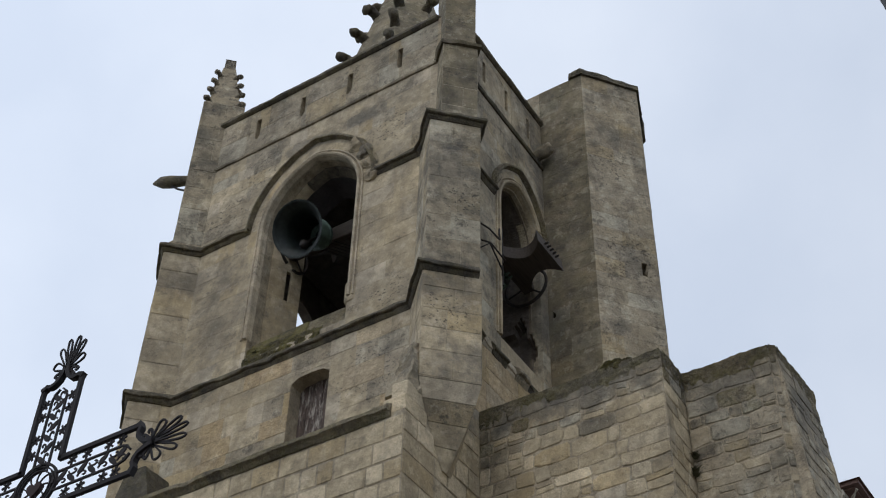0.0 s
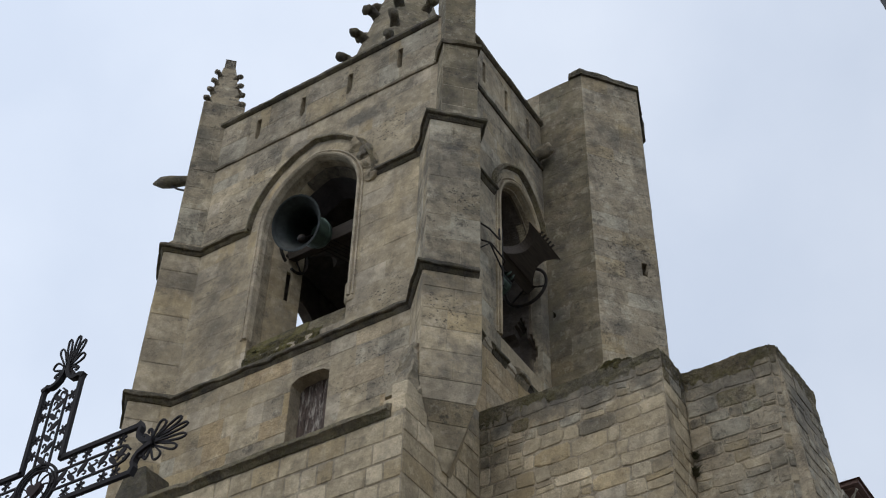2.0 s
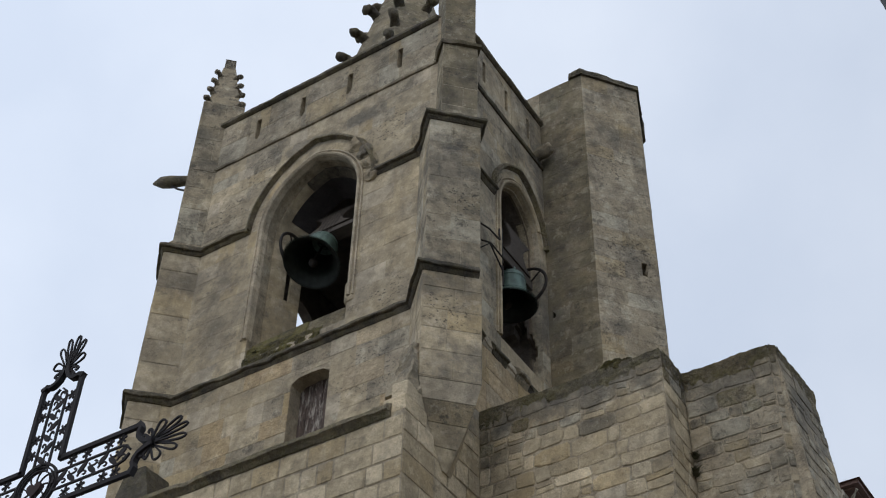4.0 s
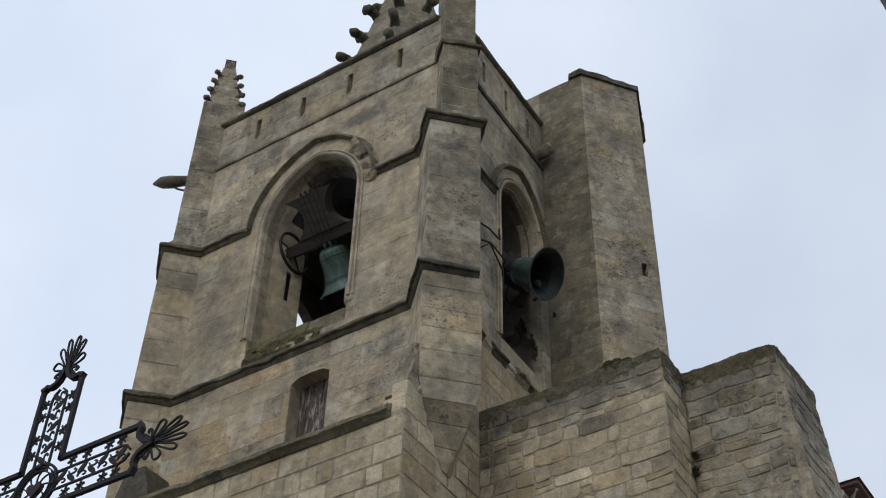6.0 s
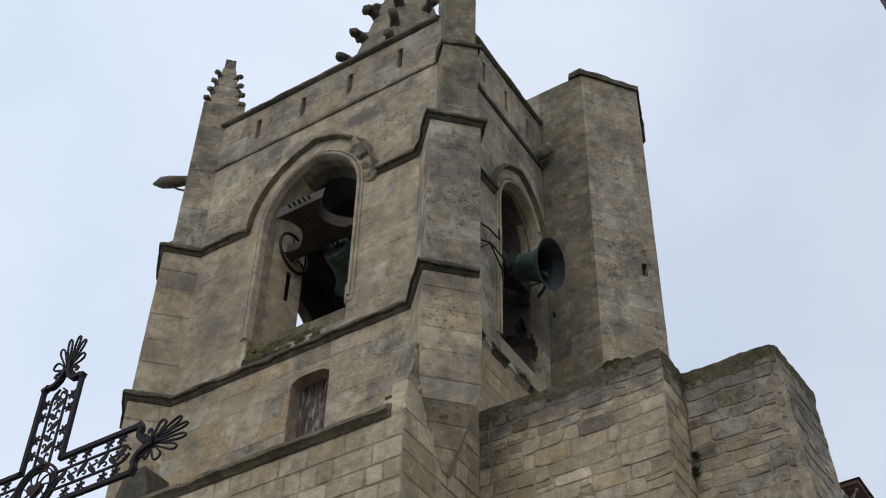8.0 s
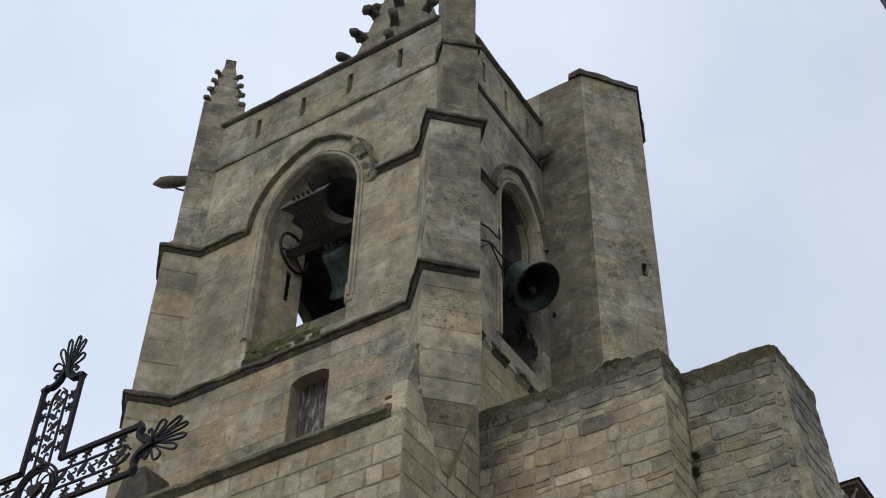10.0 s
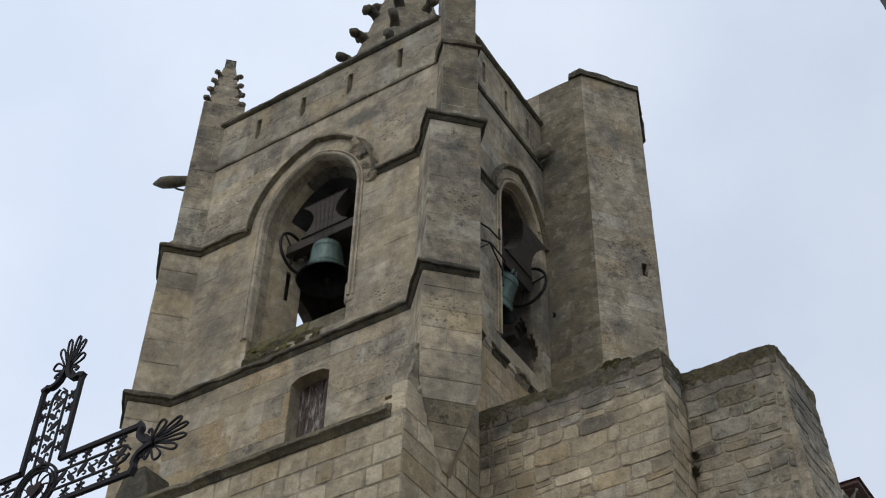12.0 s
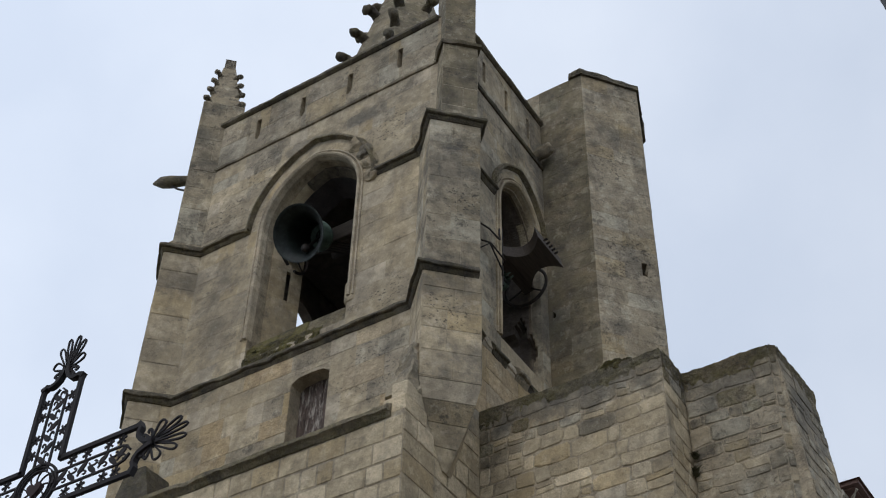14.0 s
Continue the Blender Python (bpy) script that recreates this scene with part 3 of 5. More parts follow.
part("arch_moulding", sweep(arch_path(RC, *RARCH, 14.95)[::-1][:-5], ROLL_P, RIGHT, 0.006), ASHLAR, tower, "pale roll moulding")
part("hood_moulding", sweep(arch_path(RC, *RHOOD, RHOOD[1], 20)[1:-1][::-1], HOOD_P, RIGHT, 0.03), WEATHERED, tower, "worn grey hood moulding")
part("inner_jamb", sweep(arch_path(RC, 0.612, 17.90, 0.83, 16.95)[:9][::-1], [(0.0, -0.19), (-0.008, -0.31), (0.03, -0.31), (0.03, -0.19)], RIGHT), STAINED, tower, "pale inner jamb of the side opening")
# the hood is broken away on one limb: rough core stones show in its bed
hood_line = arch_path(FC, *HOOD, HOOD[1], 20)[2:12]
broken_rng = random.Random(21)
for k, (hu, hv) in enumerate(hood_line[::3]):
    bm = bmesh.new()
    bmesh.ops.create_icosphere(bm, subdivisions=3, radius=0.5)
    sx, sz = broken_rng.uniform(0.30, 0.38), broken_rng.uniform(0.30, 0.38)
    for v in bm.verts:
        v.co = Vector((v.co.x * sx, v.co.y * 0.15, v.co.z * sz)) + noise.noise_vector(v.co * 3 + Vector((k * 7, 0, 0))) * 0.05 + noise.noise_vector(v.co * 9) * 0.012
    bm.transform(pose(hu - 0.05, -0.01, hv - 0.03))
    part("core_stone", bm, (ASHLAR, GREYSTONE, ROUGHGREY)[k % 3], tower, "rough core stone in the broken hood")
# mossy sloping sills
for x0, x1, lift in ((FC - 0.97, FC - 0.42, 0.0), (FC - 0.41, FC + 0.16, 0.012), (FC + 0.17, FC + 0.97, -0.006)):
    b = bmesh.new()
    prof = [(0.015, 14.80), (0.03, 14.93 + lift), (0.13, 15.36 + lift), (0.30, 15.45 + lift), (0.84, 15.5 + lift), (0.84, 14.8)]
    a0 = [b.verts.new((x0, y, z)) for y, z in prof]
    a1 = [b.verts.new((x1, y, z)) for y, z in prof]
    b.faces.new(a0), b.faces.new(a1[::-1])
    for i in range(6):
        b.faces.new((a0[i], a1[i], a1[(i + 1) % 6], a0[(i + 1) % 6]))
    bmesh.ops.bevel(b, geom=b.edges[:], offset=0.012, segments=1, affect="EDGES")
    part("sill_stone", b, WEATHERED if lift < 0 else MOSSY, tower, "mossy sloping sill stone")
# a ragged cushion of moss and earth lying on the slope of the sill, thicker at one end
moss = bmesh.new()
grid = []
for c in range(61):
    u = FC - 0.99 + 1.50 * c / 60
    fat = 1.0 - 0.75 * c / 60
    reach = 0.20 + 0.26 * fat + 0.15 * noise.noise((u * 4, 1.0, 2.0)) + 0.08 * noise.noise((u * 15, 4.0, 2.0))
    col = []
    for r in range(17):
        t = r / 16
        z = 14.82 + reach * t + 0.03 * noise.noise((u * 8, 9.0, 1.0))
        y = 0.005 + 0.12 * max(0.0, (z - 14.9) / 0.46)
        lump = 0.030 * fat + 0.030 * noise.noise((u * 7, z * 7, 3.0)) + 0.030 * noise.noise((u * 19, z * 19, 5.0))
        lump *= min(1.0, 6 * t * (1 - t) + 0.05)
        col.append(moss.verts.new((u, y - lump, z)))
    grid.append(col)
for c in range(60):
    for r in range(16):
        moss.faces.new((grid[c][r], grid[c + 1][r], grid[c + 1][r + 1], grid[c][r + 1]))
part("moss_cushion", moss, MOSS, tower, "yellow-green moss and dirt on the sill")
b = box(FC + 0.90, FC + 1.14, -0.018, 0.24, 15.26, 15.72, 0.07)
part("jamb_stone", b, ASHLAR, tower, "rounded patched stone at the foot of the jamb", smooth=True)
b = prism([(-0.75, RC - 0.66), (-0.02, RC - 0.66), (-0.02, RC + 0.66), (-0.75, RC + 0.66)], 14.4, 15.0)
bmesh.ops.bevel(b, geom=b.edges[:], offset=0.03, segments=1, affect="EDGES")
part("sill_stone", b, RUBBLE, tower)


# corner buttresses, set diagonally
def diamond(kx, ky, sx, hw, c, back=0.5):
    """Plan of a diagonal buttress at the corner (kx, ky); sx = 1 points right and forward, -1 left and forward."""
    k, d, s = Vector((kx, ky)), Vector((sx, -1)).normalized(), Vector((1, sx)).normalized()
    f, r = k + d * c, k - d * back
    return [tuple(r - s * hw), tuple(f - s * hw), tuple(f + s * hw), tuple(r + s * hw)]


def stage(parent, plan, z0, z1, material, skin=(0, 1, 2), high=0.36, top=None, joint=0.0035, proud=0.006, broken=0.18):
    ob = part("shaft", prism(plan, z0, z1, top), MORTAR, parent)
    for i in skin:
        p0, p1 = plan[i], plan[i + 1]
        wide = (Vector(p1) - Vector(p0)).length
        lay(ob, side(p0, p1), 0.0, wide, z0 + 0.01, z1 - 0.01, material, high, joint, proud, 0.004 + broken * 0.03, rng, None, 0.002,
            (0.36, 0.45, 0.52, 0.6) if broken < 0.3 else (1.0,), broken, hand_cut=0.16 + broken * 0.6)
    return ob


butt_r = part("corner_buttress", prism(diamond(0, 0, 1, 0.30, 0.1, 0.5), 12.6, 18.2), MORTAR, tower)
R_MID = diamond(0, 0, 1, 0.405, 0.405)
R_LOW = diamond(0, 0, 1, 0.425, 0.425)
R_UP = diamond(0.07, 0.07, 1, 0.30, 0.21)
stage(butt_r, R_LOW, 12.72, Z_SILL - 0.08, ASHLAR, joint=0.005)
stage(butt_r, R_MID, Z_SILL + 0.05, Z_DRIP - 0.08, GREYSTONE, high=0.42, joint=0.0018, proud=0.003, broken=0.1)
stage(butt_r, R_UP, Z_DRIP + 0.05, Z_STR + 0.02, TURRET, high=0.5, joint=0.0018, proud=0.003, broken=0.1)
part("weathering", prism(R_MID, Z_DRIP + 0.08, Z_DRIP + 0.22, R_UP), TURRET, butt_r)
R_PIN = diamond(0.07, 0.07, 1, 0.27, 0.16)
stage(butt_r, R_PIN, Z_STR + 0.08, 23.6, TURRET, (0, 1, 2), 0.8, joint=0.0018, proud=0.003, broken=0.1)
part("band", course([R_UP[0], R_UP[1], R_UP[2], R_UP[3]], Z_STR + 0.06, [(o * 1.5, d * 1.9) for o, d in THIN], 0.03), LICHEN, butt_r)
butt_l = part("corner_buttress", prism(diamond(LX, 0, -1, 0.30, 0.1, 0.5), 11.0, 18.2), MORTAR, tower)
L_MID = diamond(LX, 0, -1, 0.385, 0.255)
L_LOW = diamond(LX, 0, -1, 0.400, 0.280)
L_UP = diamond(LX, 0, -1, 0.36, 0.14, 0.66)
L_BASE = diamond(LX, 0, -1, 0.46, 0.44)
# seen on its right-hand flank and its face
stage(butt_l, L_LOW, 12.0, Z_SILL - 0.08, ASHLAR, (1, 2))
stage(butt_l, L_MID, Z_SILL + 0.05, Z_DRIP - 0.08, ASHLAR, (1, 2), 0.52, None, 0.006, 0.007, 0.35)
stage(butt_l, L_UP, Z_DRIP + 0.05, 22.05, GREYSTONE, (1, 2), 0.45)
part("weathering", prism(L_MID, Z_DRIP + 0.08, Z_DRIP + 0.22, L_UP), GREYSTONE, butt_l)

# string courses
part("string_course", course([L_LOW[0], L_LOW[1], L_LOW[2], (FL + 0.02, 0), (FR_ - 0.02, 0), R_LOW[1], tuple(Vector(R_LOW[1]).lerp(Vector(R_LOW[2]), 0.95))], Z_SILL, STRING, 0.022), LICHEN, tower, "lichened sill course, colour darkened for its shadow too")
at = 0.62
for k, (ln, proj, mt) in enumerate(((0.34, 1.1, LICHEN), (0.30, 0.45, STAINED), (0.42, 0.95, LICHEN), (0.26, 0.55, ASHLAR), (0.36, 1.0, STAINED), (0.38, 0.6, LICHEN), (0.40, 0.8, ASHLAR))):
    prof = [(o * proj, d * (0.85 + 0.3 * proj)) for o, d in STRING]
    part("string_stone", course([(0, at), (0, min(3.1, at + ln - 0.012))], Z_SILL - 0.22 + 0.012 * (k % 3), prof, 0.035), mt, tower, "broken stone of the sill course")
    at += ln
part("string_course", course([L_MID[0], L_MID[1], L_MID[2], (FL, 0), (FC - 1.27, 0)], Z_DRIP, STRING, 0.022), LICHEN, tower, "lichened drip course, colour darkened for its shadow too")
part("string_course", course([(FC + 1.27, 0), (FR_, 0), R_MID[1], R_MID[2], (0.0, 0.57), (0, RC - 0.84)], Z_DRIP, STRING, 0.022), LICHEN, tower, "lichened drip course, colour darkened for its shadow too")
part("string_course", course([(-5.25, 0), (-0.31, 0)], Z_STR, THIN, 0.01), GREYSTONE, tower)
part("string_course", course([(0, 0.42), (0, 3.12)], Z_STR, [(o * 1.25, d * 1.3) for o, d in THIN], 0.012), LICHEN, tower)

# pierced parapets
def slit(u, w=0.055, z0=20.52, z1=21.07):
    return [(u - w, z0), (u + w, z0), (u + w, z1), (u - w, z1)]


F_SLITS, R_SLITS = (-4.30, -3.26, -2.20, -1.11), (1.05, 1.83, 2.62)
par_f = part("front_parapet", plate([(-5.3, 20.15), (-0.2, 20.15), (-0.2, 21.40), (-5.3, 21.40)], [slit(u) for u in F_SLITS], 0.26, FRONT), MORTAR, tower)
par_r = part("right_parapet", plate([(0.3, 20.15), (3.15, 20.15), (3.15, 21.40), (0.3, 21.40)], [slit(u, 0.05) for u in R_SLITS], 0.26, RIGHT), MORTAR, tower)
lay(par_f, FRONT, -5.25, -0.31, 20.20, 21.34, STAINED, 0.57, 0.005, 0.006, 0.006, rng,
    lambda v: [(u - 0.058, u + 0.058) for u in F_SLITS] if 20.50 < v < 21.09 else [], 0.002, (0.5, 0.7, 0.9))
lay(par_r, RIGHT, 0.40, 3.12, 20.25, 21.34, STAINED, 0.57, 0.005, 0.006, 0.006, rng,
    lambda v: [(u - 0.055, u + 0.055) for u in R_SLITS] if 20.50 < v < 21.09 else [], 0.002, (0.5, 0.7, 0.9))
part("coping", course([(-5.25, 0), (-0.31, 0)], Z_COP, COPING, 0.012), LICHEN, tower, "dark lichened parapet coping")
part("coping", course([(0, 0.42), (0, 3.2)], Z_COP, COPING, 0.012), LICHEN, tower, "dark lichened parapet coping")
part("roof_slab", box(LX + 0.1, -0.1, 0.1, BACK, 20.29, 20.4), GREYSTONE, tower)


# crocketed pinnacles and spire
def crocket(p, out, up, s, material, parent):
    """A curled stone leaf: a stem that swells into a drooping bud."""
    p, out = Vector(p), Vector(out).normalized()
    h = Vector((0, 0, s))
    pts = [p - out * s * 0.4 - h * 0.3, p + out * s * 0.25 + h * 0.05, p + out * s * 0.62 + h * 0.28, p + out * s * 0.98 + h * 0.30,
           p + out * s * 1.22 + h * 0.05, p + out * s * 1.20 - h * 0.25, p + out * s * 1.0 - h * 0.38]
    bm = tube(pts, [s * 0.50, s * 0.46, s * 0.40, s * 0.44, s * 0.46, s * 0.36, s * 0.12], 8)
    bmesh.ops.subdivide_edges(bm, edges=bm.edges[:], cuts=1, use_grid_fill=True)
    for v in bm.verts:
        v.co += noise.noise_vector(v.co * 9) * s * 0.16
    return part("crocket", bm, material, parent, smooth=True)


def ngon(cx, cy, r, n, turn=0.0):
    return [(cx + r * math.cos(turn + 2 * math.pi * i / n), cy + r * math.sin(turn + 2 * math.pi * i / n)) for i in range(n)]




centre = sum((Vector(p) for p in L_UP), Vector((0, 0))) / 4 + Vector((-0.10, -0.02))
pin = part("pinnacle", prism([tuple(centre + (Vector(p) - centre) * 0.80) for p in L_UP], 22.05, 23.50,
                             [tuple(centre + (Vector(p) - centre) * 0.32) for p in L_UP]), GREYSTONE, tower, "broken crocketed pinnacle")
for i in range(4):
    e = Vector(L_UP[i]) - centre
    for k in range(4):
        f = 0.68 - 0.44 * (k + 0.25) / 4.2
        q = centre + e * f
        crocket((q.x, q.y, 22.14 + 1.38 * (k + 0.1) / 4.2), (e.x, e.y, 0), 1, 0.125, ROUGHGREY, pin)
part("finial", prism([tuple(centre + (Vector(p) - centre) * 0.27) for p in L_UP], 23.45, 23.80), ROUGHGREY, pin)

SX, SY, S0, S1, SR = -3.12, 2.85, 20.40, 29.45, 2.15
spire = part("spire", prism(ngon(SX, SY, SR, 8, radians(22.5)), S0, S1, ngon(SX, SY, 0.03, 8, radians(22.5))), TURRET, tower, "crocketed octagonal stone spire")
for i in range(8):
    a = radians(22.5 + 45 * i)
    for k in range(8):
        z = S0 + 0.62 + 1.03 * k
        r = SR * (S1 - z) / (S1 - S0)
        crocket((SX + r * math.cos(a), SY + r * math.sin(a), z), (math.cos(a), math.sin(a), 0), 1, 0.24, LICHEN, spire)

# weathered hatch under the front opening
hat = part("hatch_door", box(HATCH[0] - 0.02, HATCH[1] + 0.02, 0.26, 0.30, HATCH[2], HATCH[3] + 0.02), SHUTTER, tower, "weathered peeling red-brown board hatch")
for k in range(5):
    x = HATCH[0] + 0.14 * k + 0.004
    part("board", box(x, x + 0.132, 0.235 + 0.004 * (k % 2), 0.259, HATCH[2], HATCH[3], 0.004), SHUTTER, hat)

# gargoyle on the left flank
GZ = 19.93
g = tube([(-5.55, -0.17, GZ), (-5.85, -0.18, GZ + 0.14), (-6.15, -0.19, GZ + 0.27), (-6.40, -0.20, GZ + 0.38), (-6.62, -0.20, GZ + 0.47)],
         [0.09, 0.10, 0.125, 0.115, 0.025], 8, 1.0)
gar = part("gargoyle", g, LICHEN, tower, "long stone waterspout", smooth=True)
part("iron_stay", tube([(-6.12, -0.19, GZ + 0.16), (-5.95, -0.18, GZ - 0.02), (-5.70, -0.17, GZ - 0.20)], 0.022, 5), DARKIRON, gar)

# the corbel that carries the right-hand buttress, and the deeper base below
C_TOP, C_BOT = 12.71, 11.55
c_hi = [Vector((0, -0.60)), Vector(R_LOW[1]), Vector(R_LOW[2]), Vector((0, 0.62))]
c_lo = [Vector((0.012, -0.02)), Vector((0.03, 0.0)), Vector((0.03, 0.09)), Vector((0.012, 0.20))]
corbel = part("corbel", prism([(-0.1, -0.5), (-0.005, -0.5), (-0.005, 0.1), (-0.1, 0.1)], 11.9, 12.7), MORTAR, tower, "stone corbel under the diagonal buttress")
for k in range(4):
    z_a, z_b = C_TOP - (C_TOP - C_BOT) * (k + 1) / 4 + 0.010, C_TOP - (C_TOP - C_BOT) * k / 4
    low, upp = ([p.lerp(q, (j / 4) ** 1.25) for p, q in zip(c_hi, c_lo)] for j in (k + 1, k))
    bm = bmesh.new()
    for i in range(3):
        grid = [[bm.verts.new((*low[i].lerp(low[i + 1], u / 8).lerp(upp[i].lerp(upp[i + 1], u / 8), v / 4), z_a + (z_b - z_a) * v / 4)) for u in range(9)] for v in range(5)]
        for v in range(4):
            for u in range(8):
                bm.faces.new((grid[v][u], grid[v][u + 1], grid[v + 1][u + 1], grid[v + 1][u]))
    bm.faces.new([bm.verts.new((*p, z_a)) for p in low])
    part("corbel_stone", bm, (ASHLAR, GREYSTONE, ASHLAR, ASHLAR)[k], corbel)

BY = -0.88
BL = -5.05
base = part("tower_base", prism([(BL, BY), (0, BY), (0, 0.95), (BL, 0.95)], 0, 12.0), MORTAR, tower)
BASE_F = side((0, BY), (1, BY))
lay(base, BASE_F, BL, 0.0, 9.3, 11.93, RUBBLE, 0.30, 0.016, 0.010, 0.012, rng, None, 0.006, (0.26, 0.36, 0.46, 0.6), 0.75)
lay(base, RIGHT, BY, 0.93, 9.0, 12.0, RUBBLE, 0.34, 0.012, 0.010, 0.012, rng, None, 0.006, WIDTHS, 0.3)
lay(base, RIGHT, -0.10, 0.93, 12.0, 12.95, RUBBLE, 0.32, 0.012, 0.010, 0.012, rng, None, 0.006, WIDTHS, 0.3)
part("glacis", prism([(BL, BY), (-0.36, BY), (-0.36, 0.0), (BL, 0.0)], 12.0, 12.55, [(BL, -0.05), (-0.36, -0.05), (-0.36, 0.0), (BL, 0.0)]), MOSSY, tower)
part("string_course", course([(BL, BY), (-0.20, BY)], Z_LOW, [(-0.1, 0.1), (0.0, 0.10), (0.10, 0.04), (0.11, -0.03), (0.06, -0.06), (0.02, -0.11), (-0.1, -0.11)], 0.018), WEATHERED, tower, "brown worn base course")
b = prism([(-0.36, -0.80), (-0.015, -0.80), (-0.015, -0.40), (-0.36, -0.40)], 12.35, 13.28, [(-0.20, -0.64), (-0.03, -0.66), (-0.03, -0.42), (-0.20, -0.40)])
bmesh.ops.subdivide_edges(b, edges=b.edges[:], cuts=9, use_grid_fill=True)
for v in b.verts:
    v.co += noise.noise_vector(v.co * 4) * 0.07 + noise.noise_vector(v.co * 13) * 0.03
part("glacis_stone", b, GREYSTONE, tower, "rough grey weathered corner stone")
for x0, z0, z1, ins in ((-0.34, 12.0, 12.24, 0.0), (-0.24, 12.245, 12.50, 0.04)):
    b = box(x0, 0.008 - ins * 0.3, BY + ins, -0.38, z0, z1, 0.02)
    bmesh.ops.subdivide_edges(b, edges=b.edges[:], cuts=2, use_grid_fill=True)
    for v in b.verts:
        v.co += noise.noise_vector(v.co * 7) * 0.012
    part("corner_stone", b, RUBBLE, tower)
# the matching weathered foot of the other corner
b = prism([(BL, BY + 0.02), (BL + 0.75, BY + 0.02), (BL + 0.75, -0.2), (BL, -0.2)], 12.10, 12.80, [(BL + 0.12, -0.80), (BL + 0.50, -0.80), (BL + 0.50, -0.3), (BL + 0.12, -0.3)])
bmesh.ops.subdivide_edges(b, edges=b.edges[:], cuts=5, use_grid_fill=True)
for v in b.verts:
    v.co += noise.noise_vector(v.co * 5) * 0.02
part("glacis_stone", b, LICHEN, tower, "rough grey weathered corner stone")

# broken spout where the side string meets the turret
b = tube([(-0.1, 2.93, 20.30), (0.12, 2.95, 20.38), (0.30, 2.97, 20.46)], [0.13, 0.135, 0.10], 10)
bmesh.ops.subdivide_edges(b, edges=b.edges[:], cuts=2, use_grid_fill=True)
for v in b.verts:
    v.co += noise.noise_vector(v.co * 6) * 0.05
part("broken_spout", b, GREYSTONE, tower, "broken stump of a stone waterspout", smooth=True)

# ---------- stair turret ----------
turret = thing("stair_turret", "tall polygonal stone stair turret with slab roof, stained grey", "turret")
T_PLAN = [(-0.3, 3.13), (0.93, 3.13), (1.65, 4.07), (1.20, 5.26), (0.0, 5.95), (-0.6, 5.2)]
T_TOP = 22.33
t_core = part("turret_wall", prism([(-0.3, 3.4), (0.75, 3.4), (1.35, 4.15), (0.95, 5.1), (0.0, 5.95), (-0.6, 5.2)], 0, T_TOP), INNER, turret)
T_HOLES = {1: (0.93, 17.32, 17.62, 0.05), 0: (0.38, 16.46, 16.60, 0.06)}
for i in (0, 1, 2):
    p0, p1 = T_PLAN[i], T_PLAN[i + 1]
    wide, fr = (Vector(p1) - Vector(p0)).length, side(p0, p1)
    loops, gapf = [], None
    if i in T_HOLES:
        hu, h0, h1, hw = T_HOLES[i]
        loops = [[(hu - hw, h0), (hu + hw, h0), (hu + hw, h1), (hu - hw, h1)]]
        gapf = lambda v, hu=hu, h0=h0, h1=h1, hw=hw: [(hu - hw, hu + hw)] if h0 - 0.01 < v < h1 + 0.01 else []
    face = part("turret_face", plate([(0, 0), (wide, 0), (wide, T_TOP), (0, T_TOP)], loops, 0.2, fr), MORTAR, turret)
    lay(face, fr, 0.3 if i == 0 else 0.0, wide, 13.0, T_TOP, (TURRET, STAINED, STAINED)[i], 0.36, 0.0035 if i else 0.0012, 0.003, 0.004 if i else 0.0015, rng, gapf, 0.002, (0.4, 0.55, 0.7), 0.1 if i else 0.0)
cc = Vector((0.55, 4.4))
out = lambda k: [tuple(cc + (Vector(p) - cc) * k) for p in T_PLAN]
EDGE = [(0.66, 3.14), (0.70, 3.07), (0.96, 3.07), (1.70, 4.06), (1.24, 5.32), (0.0, 6.0), (-0.3, 5.6)]
slab = prism(EDGE, T_TOP - 0.005, T_TOP + 0.13)
bmesh.ops.subdivide_edges(slab, edges=slab.edges[:], cuts=6, use_grid_fill=True)
for v in slab.verts:
    v.co += noise.noise_vector(v.co * 5) * 0.022 + noise.noise_vector(v.co * 15) * 0.014
part("roof_slab", slab, LICHEN, turret, "thin dark broken roof slab")
part("roof_cap", prism(out(0.97), T_TOP + 0.004, T_TOP + 0.16, out(0.1)), LICHEN, turret)

